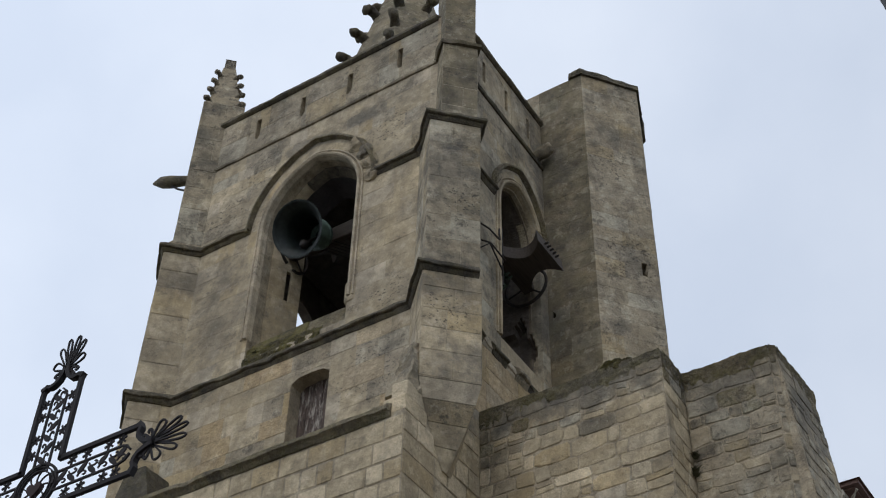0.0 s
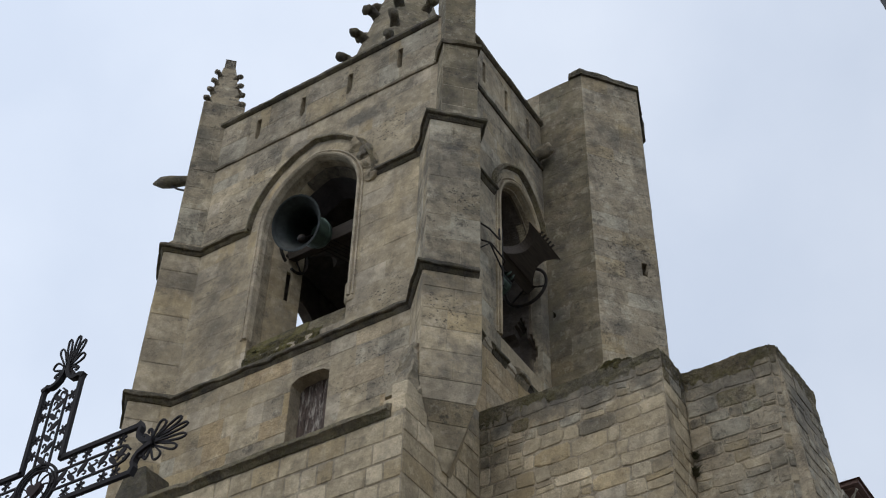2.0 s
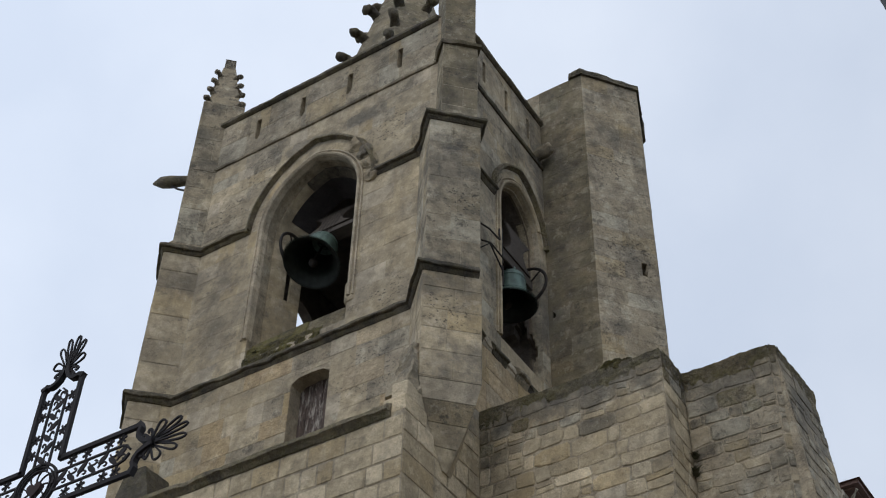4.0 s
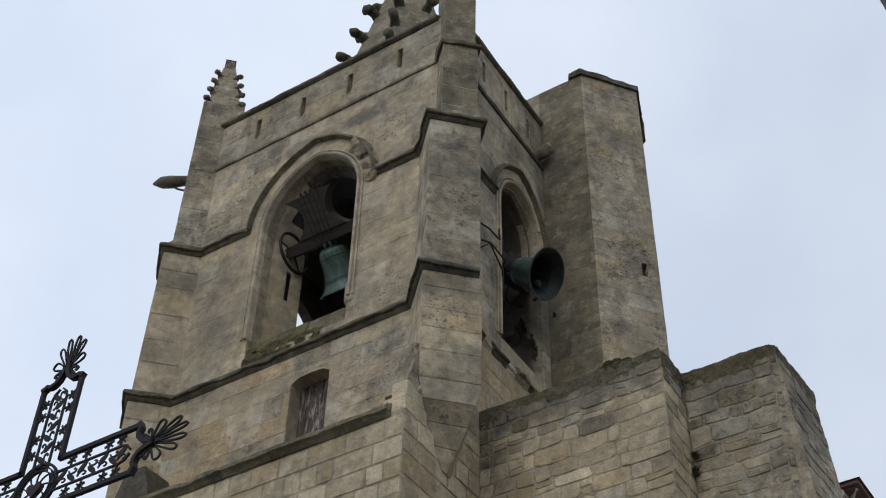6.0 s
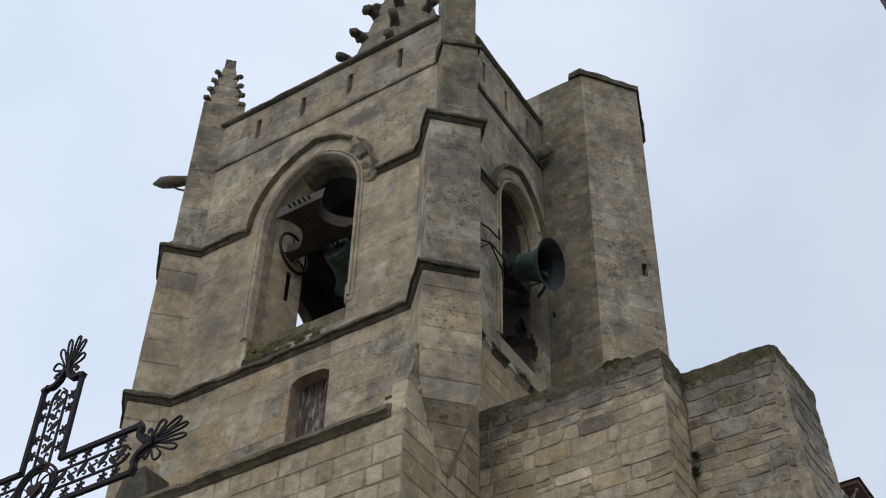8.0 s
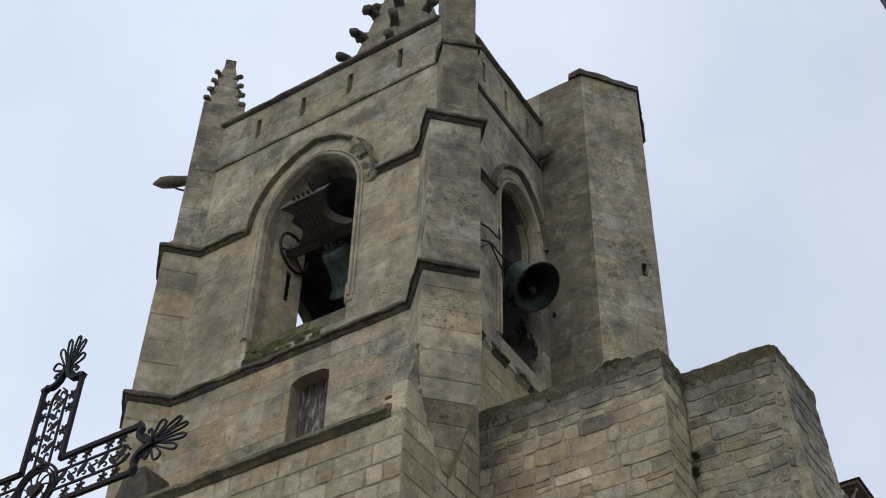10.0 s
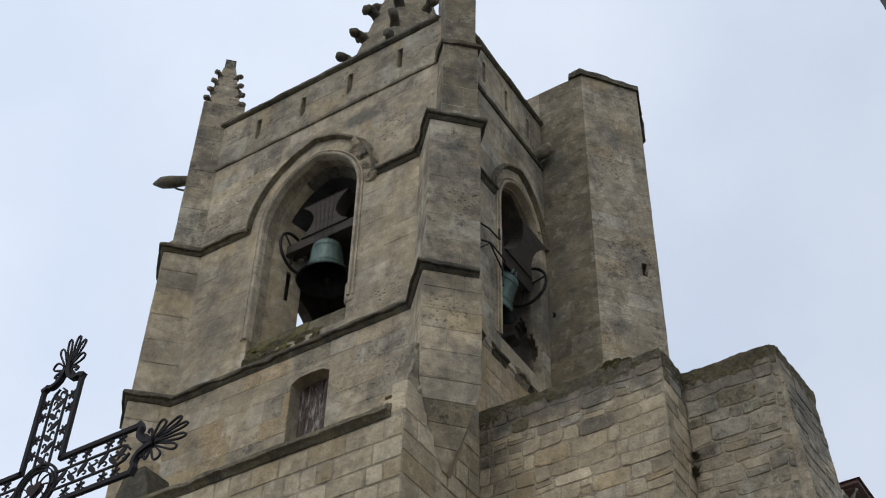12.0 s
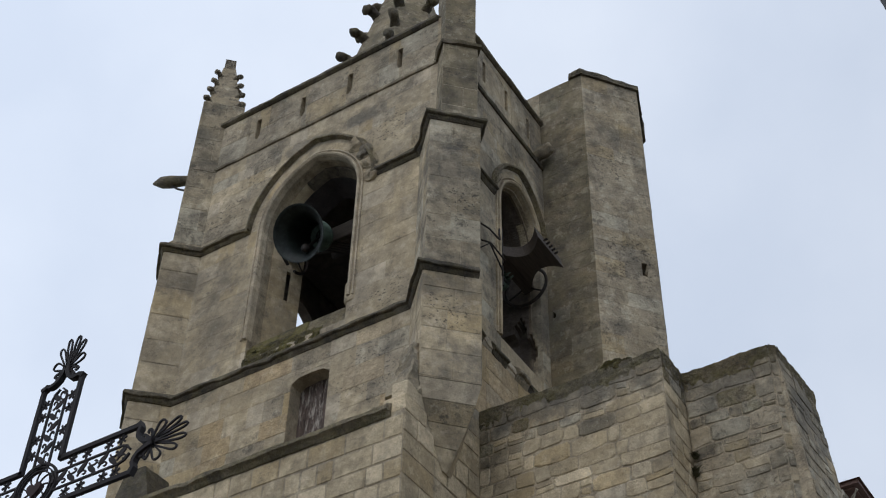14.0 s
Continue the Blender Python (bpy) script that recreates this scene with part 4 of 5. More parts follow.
# ---------- rubble masonry ----------
def lay_rubble(parent, m, u0, u1, v0, v1, mats, rng, high=0.24, wave=0.05, proud=0.010, joint=0.011, seed=0.0, top=0.0, top_mats=()):
    """Uneven courses of roughly squared stones, each with its own outline. top: depth of the weathered band under the wall top."""
    rows = round((v1 - v0) / high)
    cuts = [v0 + (v1 - v0) * k / rows + (rng.uniform(-0.04, 0.04) if 0 < k < rows else 0) for k in range(rows + 1)]
    bed = lambda k, u: cuts[k] + (noise.noise((u * 1.9 + seed, k * 7.3, seed)) * wave + noise.noise((u * 5.5, k * 3.1, seed)) * wave * 0.5 if 0 < k < rows else 0)
    for k in range(rows):
        a, lean0, first = u0, 0.0, True
        while a < u1 - 0.01:
            w = rng.choice((0.17, 0.22, 0.28, 0.34, 0.42, 0.54))
            last = u1 - (a + w) < 0.16
            if last:
                w = u1 - a
            b = a + w
            lean1 = 0.0 if last else rng.uniform(-0.018, 0.018)
            pieces = [(0.0, 1.0)]
            if w < 0.4 and rng.random() < 0.16:
                c = rng.uniform(0.35, 0.65)
                pieces = [(0.0, c), (c, 1.0)]
            for f0, f1 in pieces:
                def at(u, f, lean):
                    x = u + lean * (f * 2 - 1)
                    return Vector((x, bed(k, x) * (1 - f) + bed(k + 1, x) * f))
                q = [at(a, f0, lean0), at(b, f0, lean1), at(b, f1, lean1), at(a, f1, lean0)]
                out = []
                for i in range(4):
                    p, pr, nx = q[i], q[i - 1], q[(i + 1) % 4]
                    out.append(p.lerp(pr, rng.uniform(0.05, 0.20)))
                    out.append(p.lerp(nx, rng.uniform(0.05, 0.20)))
                c = sum(out, Vector((0, 0))) / 8
                poly = [tuple(p + (c - p).normalized() * joint * rng.uniform(0.4, 1.5)) for p in out]
                upper = top and c.y > v1 - top * rng.uniform(0.55, 1.3)
                mt = rng.choice(top_mats if upper else mats)
                ob = part("stone", block_mesh([(x - c.x, y - c.y) for x, y in poly], proud, rng.uniform(0.008, 0.02), mt), mt, parent)
                ob.matrix_world = m @ pose(c.x, c.y, rng.uniform(-0.004, 0.008), rng.uniform(-0.8, 0.8), rng.uniform(-0.8, 0.8), 0)
            a, lean0 = b, lean1


# ---------- stepped buttress walls beside the tower ----------
Z_W = 13.02


def block_wall(name, label, plan, faces, z0, mats, top_mats, lean=None):
    ob = thing(name, label, "wall")
    core = part("core", prism(plan, 0, Z_W), MORTAR, ob)
    lean = lean or {}
    tilted = lambda i: side(plan[i], plan[i + 1]) @ pose(0, Z_W, 0, lean.get(i, 0), 0, 0) @ pose(0, -Z_W, 0)
    for i in faces:
        p0, p1 = plan[i], plan[i + 1]
        wide = (Vector(p1) - Vector(p0)).length
        if i in lean:
            part("battered_face", plate([(-0.02, 0.2), (wide, 0.2), (wide, Z_W), (-0.02, Z_W)], [], 0.3, tilted(i)), MORTAR, ob)
        lay_rubble(core, tilted(i), 0, wide, z0, Z_W - 0.01, mats, rng, 0.235, 0.045, 0.009, 0.010, seed=p0[0] * 3 + i, top=0.80, top_mats=top_mats)
    for i in faces:
        p0, p1 = plan[i], plan[i + 1]
        wide, m = (Vector(p1) - Vector(p0)).length, tilted(i)
        crust, cols, rows = bmesh.new(), max(12, int(wide * 26)), 9
        grid = []
        for c in range(cols + 1):
            u = wide * c / cols
            deep = 0.20 + 0.16 * noise.noise((u * 1.7, p0[0] * 5, i)) + 0.13 * noise.noise((u * 6.5, p0[0], i)) + 0.08 * noise.noise((u * 19, 1, i))
            col = []
            for r in range(rows + 1):
                v = Z_W + 0.05 - (deep + 0.05) * r / rows
                w = (0.024 + 0.020 * noise.noise((u * 9, v * 9, i)) + 0.012 * noise.noise((u * 24, v * 24, i))) * (1 - (r / rows) ** 3 * 1.2)
                col.append(crust.verts.new(m @ Vector((u, v, w))))
            grid.append(col)
        for c in range(cols):
            for r in range(rows):
                crust.faces.new((grid[c][r], grid[c][r + 1], grid[c + 1][r + 1], grid[c + 1][r]))
        part("moss_crust", crust, CRUST, ob, "brown moss crust on the wall top")
    bm = prism(plan, Z_W - 0.02, Z_W + 0.07)
    bmesh.ops.subdivide_edges(bm, edges=bm.edges[:], cuts=15, use_grid_fill=True)
    for v in bm.verts:
        v.co += noise.noise_vector(v.co * 2.2) * 0.03 + noise.noise_vector(v.co * 9) * 0.025
    part("worn_top", bm, CRUST, ob, "mossy crumbling wall top")
    return ob


block_wall("buttress_wall", "rough limestone rubble buttress wall with mossy top", [(0.0, 0.93), (2.76, 0.93), (2.76, 3.6), (0.0, 3.6)], (0, 1), 9.6,
           (RUBBLE, RUBBLE, RUBBLE, RUBBLE, RUBBLE, ASHLAR), (GREYSTONE, STAINED, GREYSTONE, WEATHERED))
block_wall("rear_buttress_wall", "grey rubble buttress wall with worn broken corner", [(2.78, 1.58), (3.985, 1.58), (4.06, 1.65), (4.11, 2.84), (2.78, 2.82)], (0, 1, 2), 9.6,
           (GREYSTONE, STAINED, ASHLAR, STAINED, GREYSTONE, STAINED), (GREYSTONE, WEATHERED, STAINED, GREYSTONE), {2: -4.0})


# ---------- swinging bells ----------
def lathe(profile, n=40, inner=None):
    bm = bmesh.new()
    rings = []
    for r, z in profile:
        rings.append([bm.verts.new((r * math.cos(2 * math.pi * k / n), r * math.sin(2 * math.pi * k / n), z)) for k in range(n)])
    for a, b in zip(rings, rings[1:]):
        for k in range(n):
            q = (k + 1) % n
            bm.faces.new((a[k], a[q], b[q], b[k]))
    return bm


def bell_profile(r, z_top, z_bot):
    """Outer line of a church bell from the crown to the lip."""
    h = z_top - z_bot
    line = [(0.02, 0), (0.30, 0.0), (0.44, 0.02), (0.50, 0.06), (0.525, 0.12), (0.535, 0.18), (0.56, 0.40), (0.60, 0.58), (0.66, 0.72),
            (0.70, 0.765), (0.705, 0.78), (0.74, 0.82), (0.83, 0.90), (0.94, 0.965), (1.0, 0.99), (1.0, 1.0)]
    return [(a * r, z_top - b * h) for a, b in line]


def make_bell(label, m, r, top, length, span, wheel_at, strapped=True):
    """A bell hung from a counterweighted wooden headstock; its pivot is the origin and its axle runs along x."""
    bell = thing("church_bell", label, "bell", m, "swinging bells")
    outer = bell_profile(r, -top, -length)
    inner = [(a * 0.90, z + 0.03) for a, z in outer[2:-1]][::-1]
    body = part("bell_body", lathe(outer), BRONZE, bell, "green verdigris bronze bell", smooth=True)
    part("bell_lining", lathe([outer[-1]] + [(outer[-1][0] * 0.93, outer[-1][1])] + inner + [(0.01, -top - 0.03)]), INBRONZE, body, "dark bell interior", smooth=True)
    for f in (0.70, 0.745, 0.20):
        i = [k for k in range(1, 16) if outer[k][1] <= -top - f * (length - top)][0]
        (r0, z0), (r1, z1) = outer[i - 1], outer[i]
        z = -top - f * (length - top)
        rr = r0 + (r1 - r0) * (z - z0) / (z1 - z0)
        part("moulded_ring", lathe([(rr - 0.004, z + 0.012), (rr + 0.009, z + 0.006), (rr + 0.009, z - 0.006), (rr - 0.002, z - 0.012)]), BRONZE, body, smooth=True)
    for k in range(6):
        a = math.pi * k / 3
        c, s = math.cos(a) * 0.09, math.sin(a) * 0.09
        part("canon", tube([(c * 0.9, s * 0.9, -top - 0.01), (c * 1.3, s * 1.3, -top + 0.06), (c, s, -top + 0.13)], 0.026, 6), BRONZE, body, smooth=True)
    # headstock: an axle beam and a flared counterweight of oak
    s = r / 0.5
    beam = part("headstock", box(-span, span, -0.11 * s, 0.11 * s, -0.07, 0.12, 0.015), YOKE, bell, "weathered brown oak headstock")
    n = 12
    outl = []
    for i in range(n + 1):
        t = i / n
        outl.append(((0.235 + 0.27 * (2 * t - 1) ** 2 * (1.0 if t < 0.5 else 0.95)) * s, 0.12 + 0.71 * t * s))
    loop = outl + [(-a, b) for a, b in outl[::-1]]
    cw = bmesh.new()
    f0 = [cw.verts.new((a, -0.14 * s, b)) for a, b in loop]
    f1 = [cw.verts.new((a, 0.14 * s, b)) for a, b in loop]
    cw.faces.new(f0), cw.faces.new(f1[::-1])
    for i in range(len(loop)):
        j = (i + 1) % len(loop)
        cw.faces.new((f0[i], f0[j], f1[j], f1[i]))
    part("counterweight", cw, YOKE, beam, "flared weathered oak counterweight")
    for x in (-0.17, -0.085, 0.0, 0.085, 0.17):
        for y in (-0.143, 0.143) if strapped else ():
            part("iron_strap", tube([(x * s, y * s, -0.12), (x * s, y * s, 0.3), (x * s * 1.2, y * s, 0.12 + 0.72 * s)], 0.006, 5), DARKIRON, beam)
        part("bolt", tube([(x * s * 1.2, 0, 0.12 + 0.6 * s), (x * s * 1.2, 0, 0.12 + 0.79 * s)], 0.020, 6), DARKIRON, beam)
    for sx in (-1, 1):
        part("axle_pin", tube([(sx * (span - 0.05), 0, 0), (sx * (span + 0.14), 0, 0)], 0.04, 8), DARKIRON, beam)
    # ringing wheel at one end: rim with spokes
    wr = (0.38 if strapped else 0.44) * s
    rim = [(wheel_at, wr * math.cos(2 * math.pi * k / 28), wr * math.sin(2 * math.pi * k / 28)) for k in range(-2, 25)]
    wheel = part("wheel", tube(rim, 0.028, 6), DARKIRON, bell, "dark iron ringing wheel")
    for k in range(3):
        a = 2 * math.pi * k / 3 + 0.3
        part("spoke", tube([(wheel_at, 0, 0), (wheel_at, wr * math.cos(a), wr * math.sin(a))], 0.016, 5), DARKIRON, wheel)
    # clapper
    clap = part("clapper", tube([(0, 0, 0), (0, 0, -length * 0.45), (0, 0, -length * 0.60), (0, 0, -length * 0.66), (0, 0, -length * 0.72),
                                 (0, 0, -length * 0.80)], [0.02, 0.025, 0.035, 0.075, 0.07, 0.025], 10), DARKIRON, bell, "iron clapper", smooth=True)
    clap.location = (0, 0, -top - 0.06)
    return bell, clap


FBELL = (-2.765, 0.540, 17.60)
RBELL = (-0.205, 2.253, 16.995)
bell_f, clap_f = make_bell("green verdigris bronze bell swinging from an oak headstock, front opening", pose(*FBELL), 0.49, 0.18, 0.925, 0.80, -0.72)
bell_r, clap_r = make_bell("smaller green bronze bell swinging from an oak headstock, side opening", pose(*RBELL, 0, 0, 90), 0.44, 0.14, 0.785, 0.56, 0.50, False)

# ---------- wrought-iron cross on its stone foot ----------
CX, CY, CZ = 2.622, -8.0, 5.745
cross = thing("iron_cross", "black openwork wrought-iron calvary cross with scrolled ends", "cross", pose(CX, CY, CZ))


def flat_bar(pts, wide=0.009, deep=0.016):
    """A flat iron strip bent in the cross's plane."""
    bm = bmesh.new()
    rings = []
    for i, p in enumerate(pts):
        d = (Vector(pts[min(i + 1, len(pts) - 1)]) - Vector(pts[max(i - 1, 0)])).normalized()
        n = Vector((-d.y, d.x)) * (wide[i] if isinstance(wide, list) else wide)
        rings.append([bm.verts.new((p[0] + n.x * a, c, p[1] + n.y * a)) for a, c in ((1, -deep), (1, deep), (-1, deep), (-1, -deep))])
    for r0, r1 in zip(rings, rings[1:]):
        for k in range(4):
            bm.faces.new((r0[k], r1[k], r1[(k + 1) % 4], r0[(k + 1) % 4]))
    bm.faces.new(rings[0]), bm.faces.new(rings[-1][::-1])
    return bm


def frond(start, angle, length, bend, curl, n=12):
    """A strip that runs out, bends, and rolls up at its tip."""
    p, a, pts = Vector(start), angle, [tuple(start)]
    for i in range(n):
        p = p + Vector((math.cos(a), math.sin(a))) * length / n
        a += bend / n
        pts.append(tuple(p))
    for i in range(9):
        a += curl / 9
        p = p + Vector((math.cos(a), math.sin(a))) * length * 0.055
        pts.append(tuple(p))
    return pts


def teardrop(start, angle, ln, wd, n=20):
    """A closed loop of strip, narrow at its root and round at its tip."""
    ca, sa = math.cos(angle), math.sin(angle)
    out = []
    for i in range(n + 1):
        t = 2 * math.pi * i / n
        x = ln * (0.5 - 0.5 * math.cos(t))
        y = wd * math.sin(t) * (0.25 + 0.9 * x / ln) + 0.12 * wd * math.sin(3 * t)
        out.append((start[0] + x * ca - y * sa, start[1] + x * sa + y * ca))
    return out


def leaf(cx, cz, turn, ln, wd):
    bm = bmesh.new()
    rows = []
    for i in range(7):
        t = i / 6
        hw = wd * math.sin(math.pi * min(1, t * 0.9 + 0.1)) * (1 + 0.3 * math.sin(t * 19))
        rows.append([(t * ln - ln / 2, hw), (t * ln - ln / 2, -hw)])
    ca, sa = math.cos(turn), math.sin(turn)
    vs = [[bm.verts.new((cx + x * ca - z * sa, y, cz + x * sa + z * ca)) for x, z in r for y in (-0.004, 0.004)] for r in rows]
    for r0, r1 in zip(vs, vs[1:]):
        for k, q in ((0, 1), (1, 3), (3, 2), (2, 0)):
            bm.faces.new((r0[k], r0[q], r1[q], r1[k]))
    bm.faces.new((vs[0][0], vs[0][1], vs[0][3], vs[0][2])), bm.faces.new((vs[-1][0], vs[-1][2], vs[-1][3], vs[-1][1]))
    return bm


for turn in (0, 90, 180, 270):
    arm = part("arm", flat_bar([(0.145, -0.02), (0.145, 0.02)], 0.01), IRON, cross)
    arm.matrix_local = pose(0, 0, 0, 0, -turn, 0)
    for sgn in (-1, 1):
        part("rail", flat_bar([(0.14, sgn * 0.15), (0.70, sgn * 0.15), (0.735, sgn * 0.15)], 0.0135, 0.012), IRON, arm)
        part("inner_rail", flat_bar([(0.13, sgn * 0.058), (0.62, sgn * 0.058), (0.66, sgn * 0.045), (0.69, sgn * 0.012)], 0.006, 0.006), IRON, arm)
        part("shoulder", flat_bar([(0.725, sgn * 0.163), (0.745, sgn * 0.125), (0.735, sgn * 0.095), (0.742, sgn * 0.066), (0.765, sgn * 0.040), (0.80, sgn * 0.022), (0.85, sgn * 0.008)],
                                  [0.016, 0.013, 0.012, 0.012, 0.013, 0.014, 0.014], 0.018), IRON, arm)
        for a, ln, wd in ((0.13, 0.245, 0.019), (0.44, 0.210, 0.022), (1.02, 0.135, 0.032)):
            part("frond", flat_bar(teardrop((0.835, sgn * 0.006), a * sgn, ln, wd), 0.005, 0.005), IRON, arm)
        for a, ln, bend, curl in ((1.35, 0.085, 0.7, 3.6), (1.9, 0.080, 0.7, 3.8)):
            pts = frond((0.83, sgn * 0.006), a * sgn, ln, bend * sgn, curl * sgn)
            part("frond", flat_bar(pts, [0.0085 - 0.003 * i / len(pts) for i in range(len(pts))], 0.005), IRON, arm)
        for x in (0.25, 0.36, 0.52, 0.61):
            z = sgn * 0.104
            star = bmesh.new()
            for k in range(3):
                q = math.pi * k / 3 + 0.4
                add(star, flat_bar([(x - 0.034 * math.cos(q), z - 0.034 * math.sin(q)), (x + 0.034 * math.cos(q), z + 0.034 * math.sin(q))], 0.006, 0.004))
            part("rosette", star, IRON, arm)
    for k, x in enumerate((0.20, 0.275, 0.35, 0.425, 0.50, 0.575, 0.635)):
        part("leaf", leaf(x, 0.022 * (-1) ** k, 0.75 * (-1) ** k, 0.085, 0.017), IRON, arm)
        part("scroll", flat_bar(frond((x - 0.03, -0.03 * (-1) ** k), 1.2 * (-1) ** k, 0.07, -2.0 * (-1) ** k, -3.0 * (-1) ** k), 0.004, 0.004), IRON, arm)
for rad, wd in ((0.155, 0.007), (0.134, 0.0035), (0.113, 0.003)):
    part("ring", flat_bar([(rad * math.cos(2 * math.pi * k / 36), rad * math.sin(2 * math.pi * k / 36)) for k in range(37)], wd, 0.009), IRON, cross)
for k in range(9):
    a = 2 * math.pi * k / 9
    part("scroll", flat_bar(frond((0.03 * math.cos(a), 0.03 * math.sin(a)), a + 0.5, 0.10, -1.4, -2.4), 0.0035, 0.004), IRON, cross)
heart = [(0.055 * math.sin(t) ** 3, 0.0035 * (13 * math.cos(t) - 5 * math.cos(2 * t) - 2 * math.cos(3 * t) - math.cos(4 * t)) - 0.01) for t in (2 * math.pi * k / 24 for k in range(24))]
hb = bmesh.new()
h0, h1 = [hb.verts.new((x, -0.014, z)) for x, z in heart], [hb.verts.new((x, 0.014, z)) for x, z in heart]
hb.faces.new(h0), hb.faces.new(h1[::-1])
for i in range(24):
    hb.faces.new((h0[i], h0[(i + 1) % 24], h1[(i + 1) % 24], h1[i]))
part("heart", hb, metal_paint("rust_brown_iron", (0.030, 0.013, 0.012), (0.018, 0.009, 0.009), 0.85, 0.0), cross, "rust-brown iron heart")
part("shaft", box(-0.16, 0.16, -0.03, 0.03, -4.2, -0.86, 0.008), IRON, cross)
part("foot", box(-0.5, 0.5, -0.5, 0.5, -CZ, -4.2, 0.05), RUBBLE, cross)

# ---------- small iron fittings by the side opening ----------
brk = thing("iron_bracket", "dark bent iron bars fixed to the jamb of the side opening", "bracket")
part("bar", tube([(-0.02, 0.86, 16.86), (0.10, 1.05, 16.78), (0.13, 1.25, 16.74), (0.08, 1.41, 16.85), (0.06, 1.43, 17.0), (0.02, 1.5, 17.22), (-0.02, 1.56, 17.28)], 0.016, 6), DARKIRON, brk)
part("bar", tube([(-0.02, 0.95, 16.52), (0.12, 1.05, 16.46), (0.12, 1.5, 16.44), (0.0, 1.6, 16.42)], 0.016, 6), DARKIRON, brk)
part("bar", tube([(-0.02, 0.92, 16.30), (0.13, 1.02, 16.42), (0.10, 1.45, 16.20), (0.0, 1.6, 16.08)], 0.015, 6), DARKIRON, brk)
part("upright", tube([(0.03, 1.56, 17.25), (0.03, 1.57, 16.0)], 0.018, 6), DARKIRON, brk)

# ---------- house behind ----------
EAVE = plain("red_brown_eave_boards", (0.20, 0.12, 0.10))
TILE = plain("brown_roof_tile", (0.16, 0.085, 0.06))
LIME = plain("cream_limewash", (0.55, 0.50, 0.42))
house = thing("house", "brown-eaved house with pale rafter ends behind the buttress wall", "house", pose(0.04, 0, -0.03))
part("wall", prism([(-2.5, 8.5), (2.75, 8.5), (2.75, 13.0), (-2.5, 13.0)], 0, 14.97), LIME, house)
roof = part("roof", prism([(-3.0, 8.0), (3.21, 8.0), (3.21, 13.5), (-3.0, 13.5)], 15.0, 15.07), EAVE, house)
part("tiles", prism([(-3.05, 7.95), (3.26, 7.95), (3.26, 13.55), (-3.05, 13.55)], 15.07, 16.6, [(-1, 10.7), (1, 10.7), (1, 10.8), (-1, 10.8)]), TILE, house)
part("soffit", prism([(-2.9, 8.1), (3.11, 8.1), (3.11, 13.4), (-2.9, 13.4)], 14.97, 14.999), EAVE, house)
for k in range(8):
    part("rafter_end", box(2.86 - 0.42 * k, 2.92 - 0.42 * k, 8.02, 8.5, 14.86, 14.968), LIME, house, "pale painted rafter end")
for k in range(5):
    part("rafter_end", box(2.75, 3.18, 8.75 + 0.42 * k, 8.81 + 0.42 * k, 14.86, 14.968), LIME, house, "pale painted rafter end")

for pts in (((2.72, 8.48, 14.45), (3.14, 8.06, 14.93)), ((2.2, 8.49, 14.5), (2.2, 8.06, 14.93)), ((2.76, 9.1, 14.5), (3.16, 9.1, 14.93)), ((2.74, 8.46, 14.84), (3.16, 8.04, 14.90))):
    part("eave_bracket", tube(pts, 0.015, 6), LIME, house, "pale painted eave bracket")

# ---------- cable overhead ----------
RUBBER = plain("black_cable_sheath", (0.012, 0.012, 0.014), 0.5)
ca, cb = Vector((7.740, -10.0, 4.107)), Vector((7.747, -10.0, 4.051))
way = (cb - ca).normalized()
cable = tube([ca - way * 9, ca, cb, ca + way * (4.135 / -way.z)], 0.018, 8)
tagged(part("guy_cable", cable, RUBBER), "thick taut black guy cable anchored in the paving", "cable")

# ---------- moss cushion on the wall top ----------
for mx, my, size in ((2.07, 0.99, 0.15), (2.25, 1.00, 0.09), (1.90, 1.0, 0.10)):
    bm = bmesh.new()
    bmesh.ops.create_icosphere(bm, subdivisions=3, radius=size)
    for v in bm.verts:
        v.co = Vector((v.co.x * 1.3, v.co.y * 0.7, v.co.z * 0.7)) + noise.noise_vector(v.co * 14 + Vector((mx * 9, 0, 0))) * size * 0.45
    bm.transform(pose(mx, my, Z_W + 0.07))
    tagged(part("moss_clump", bm, MOSS), "brown-green moss clump growing on the wall top", "moss", "moss on the wall")

# ---------- weeds in the joints ----------
WEED = plain("dry_green_weed", (0.095, 0.090, 0.045))


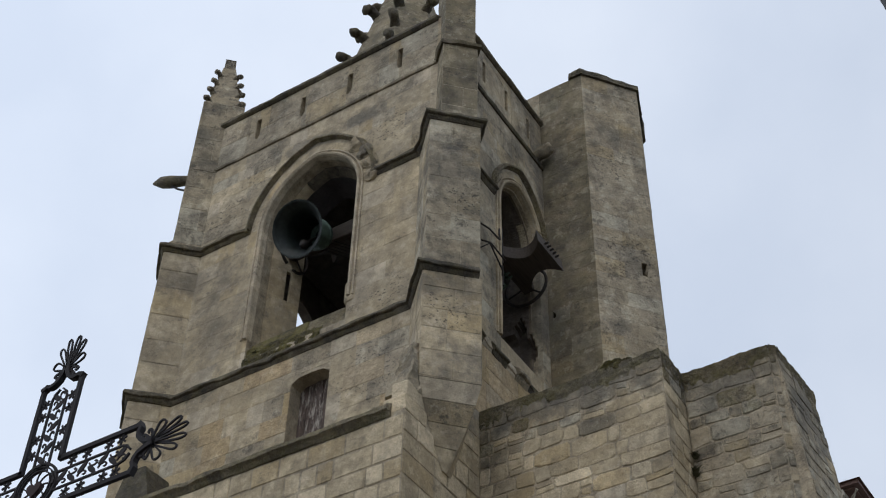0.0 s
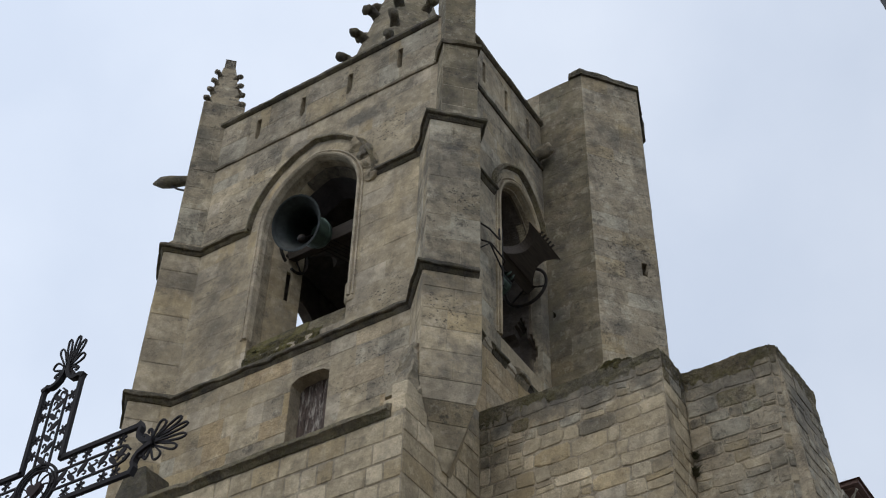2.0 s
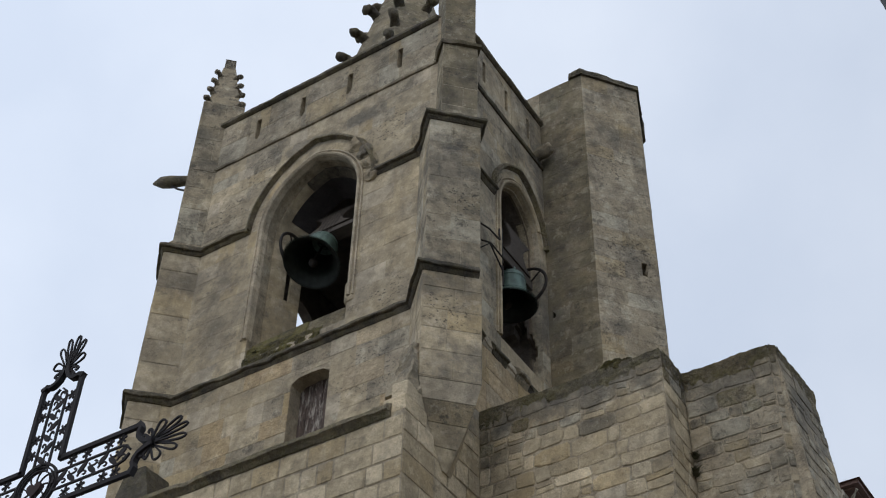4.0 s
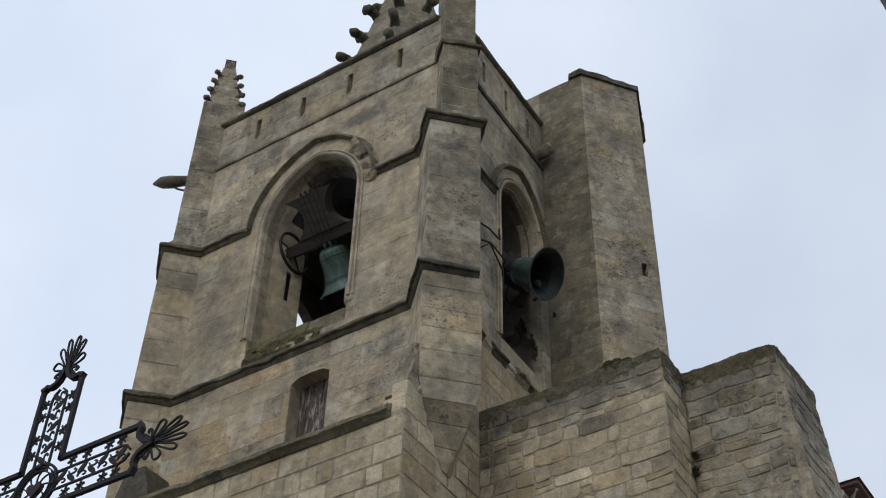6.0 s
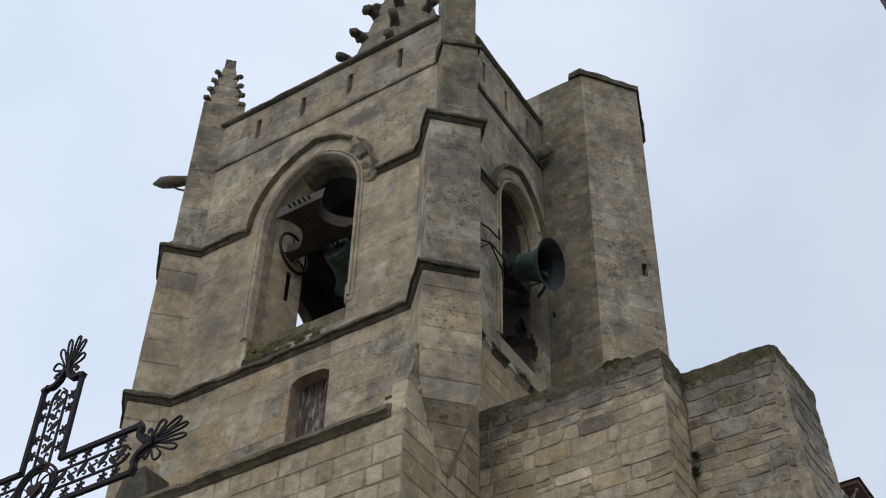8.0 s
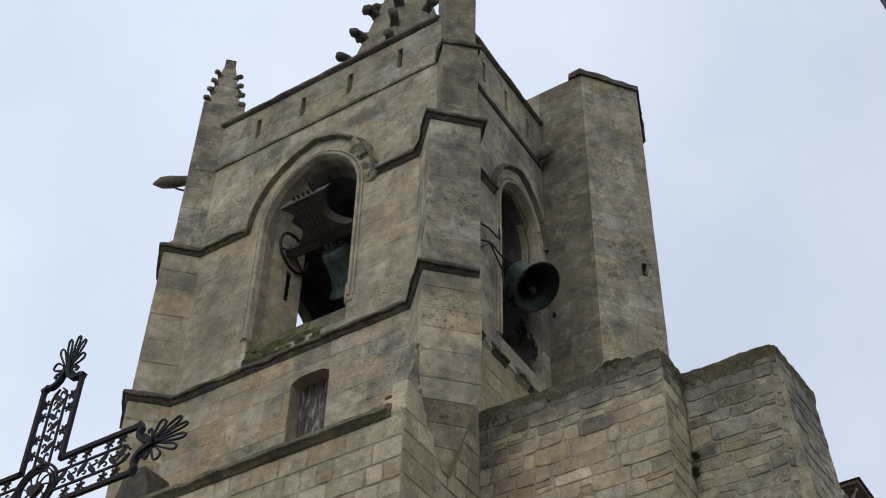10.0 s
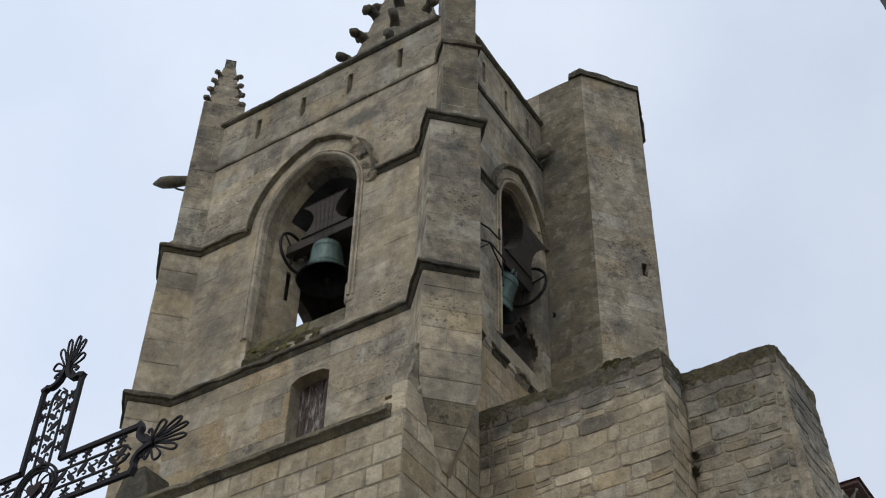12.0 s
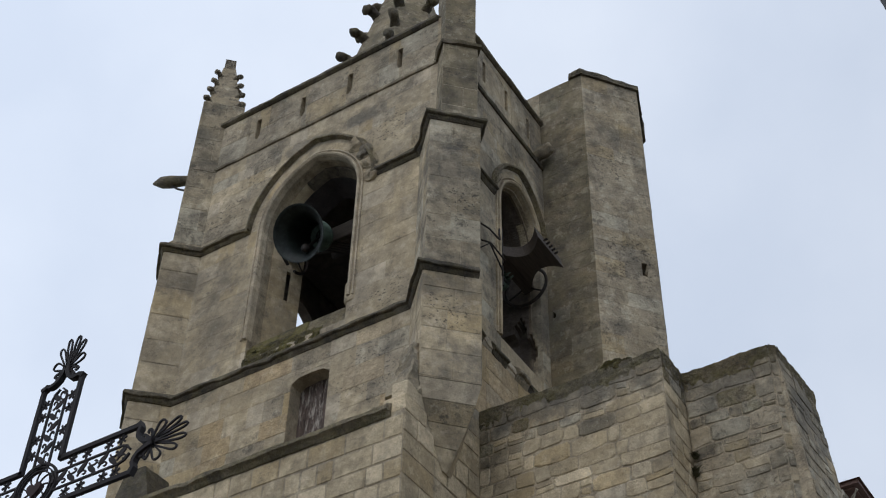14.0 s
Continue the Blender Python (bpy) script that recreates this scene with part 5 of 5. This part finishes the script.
def tuft(p, out, count, size, seed):
    """A clump of thin drooping blades rooted in a joint."""
    r, bm = random.Random(seed), bmesh.new()
    o = Vector(out)
    for _ in range(count):
        d = (o + Vector((r.uniform(-.8, .8), r.uniform(-.8, .8), r.uniform(-.1, 1.1)))).normalized()
        ln, q = size * r.uniform(0.4, 1.0), Vector(p) + Vector((r.uniform(-.06, .06), r.uniform(-.06, .06), r.uniform(-.1, .1))) * size * 3
        s = d.cross(Vector((0, 0, 1))).normalized() * 0.007
        a, b = q + d * ln * 0.55 + Vector((0, 0, ln * 0.1)), q + d * ln - Vector((0, 0, ln * 0.18))
        v = [bm.verts.new(x) for x in (q - s, q + s, a + s, a - s, b)]
        bm.faces.new((v[0], v[1], v[2], v[3])), bm.faces.new((v[3], v[2], v[4]))
    return tagged(part("weed", bm, WEED), "small dry weed growing from a wall joint", "plant", "weeds in the walls")


tuft((4.07, 2.45, 12.0), (1, 0, 0), 30, 0.11, 1)
tuft((4.07, 2.72, 11.85), (1, 0, 0), 50, 0.15, 2)
tuft((4.07, 2.60, 11.6), (1, 0, 0), 50, 0.15, 6)
tuft((2.82, 1.56, 11.7), (0.3, -1, 0), 40, 0.12, 3)
tuft((2.80, 1.56, 11.45), (0.3, -1, 0), 60, 0.15, 4)
tuft((-3.55, 0.05, 15.02), (0, -1, 0.5), 40, 0.10, 5)


# ---------- motion ----------
def swing(amp, period, peak, lean=0.0):
    """The angle of a free pendulum with that amplitude (radians) and period, largest at peak, about a middle leaning inwards; as a function of seconds."""
    th, w, dt, quarter = amp, 0.0, 0.002, [amp]
    while th > 0:
        w -= math.sin(th) * dt
        th += w * dt
        quarter.append(th)
    def at(t):
        x = abs(((t - peak) / period + 0.5) % 1 - 0.5) * 4
        s = 1 if x <= 1 else -1
        x = x if x <= 1 else 2 - x
        return s * quarter[min(len(quarter) - 1, int(x * (len(quarter) - 1)))] - lean
    return at


def motions():
    """Both bells swing out and in; each clapper lags behind and rests against the lower side."""
    steps = [k / 10 for k in range(141)]
    front_swing, right_swing = swing(1.325, 2.326, 2.124, 0.09), swing(1.385, 2.312, 1.128, 0.085)
    walk(bell_f, [(t, pose(*FBELL, -math.degrees(front_swing(t)), 0, 0)) for t in steps])
    walk(bell_r, [(t, pose(*RBELL, 0, 0, 90) @ pose(0, 0, 0, -math.degrees(right_swing(t)), 0, 0)) for t in steps])
    for clap, fn, top in ((clap_f, front_swing, 0.18), (clap_r, right_swing, 0.14)):
        walk(clap, [(t, pose(0, 0, -top - 0.06, max(-24, min(24, math.degrees(fn(t - 0.08)) * 0.45)), 0, 0)) for t in steps])


motions()
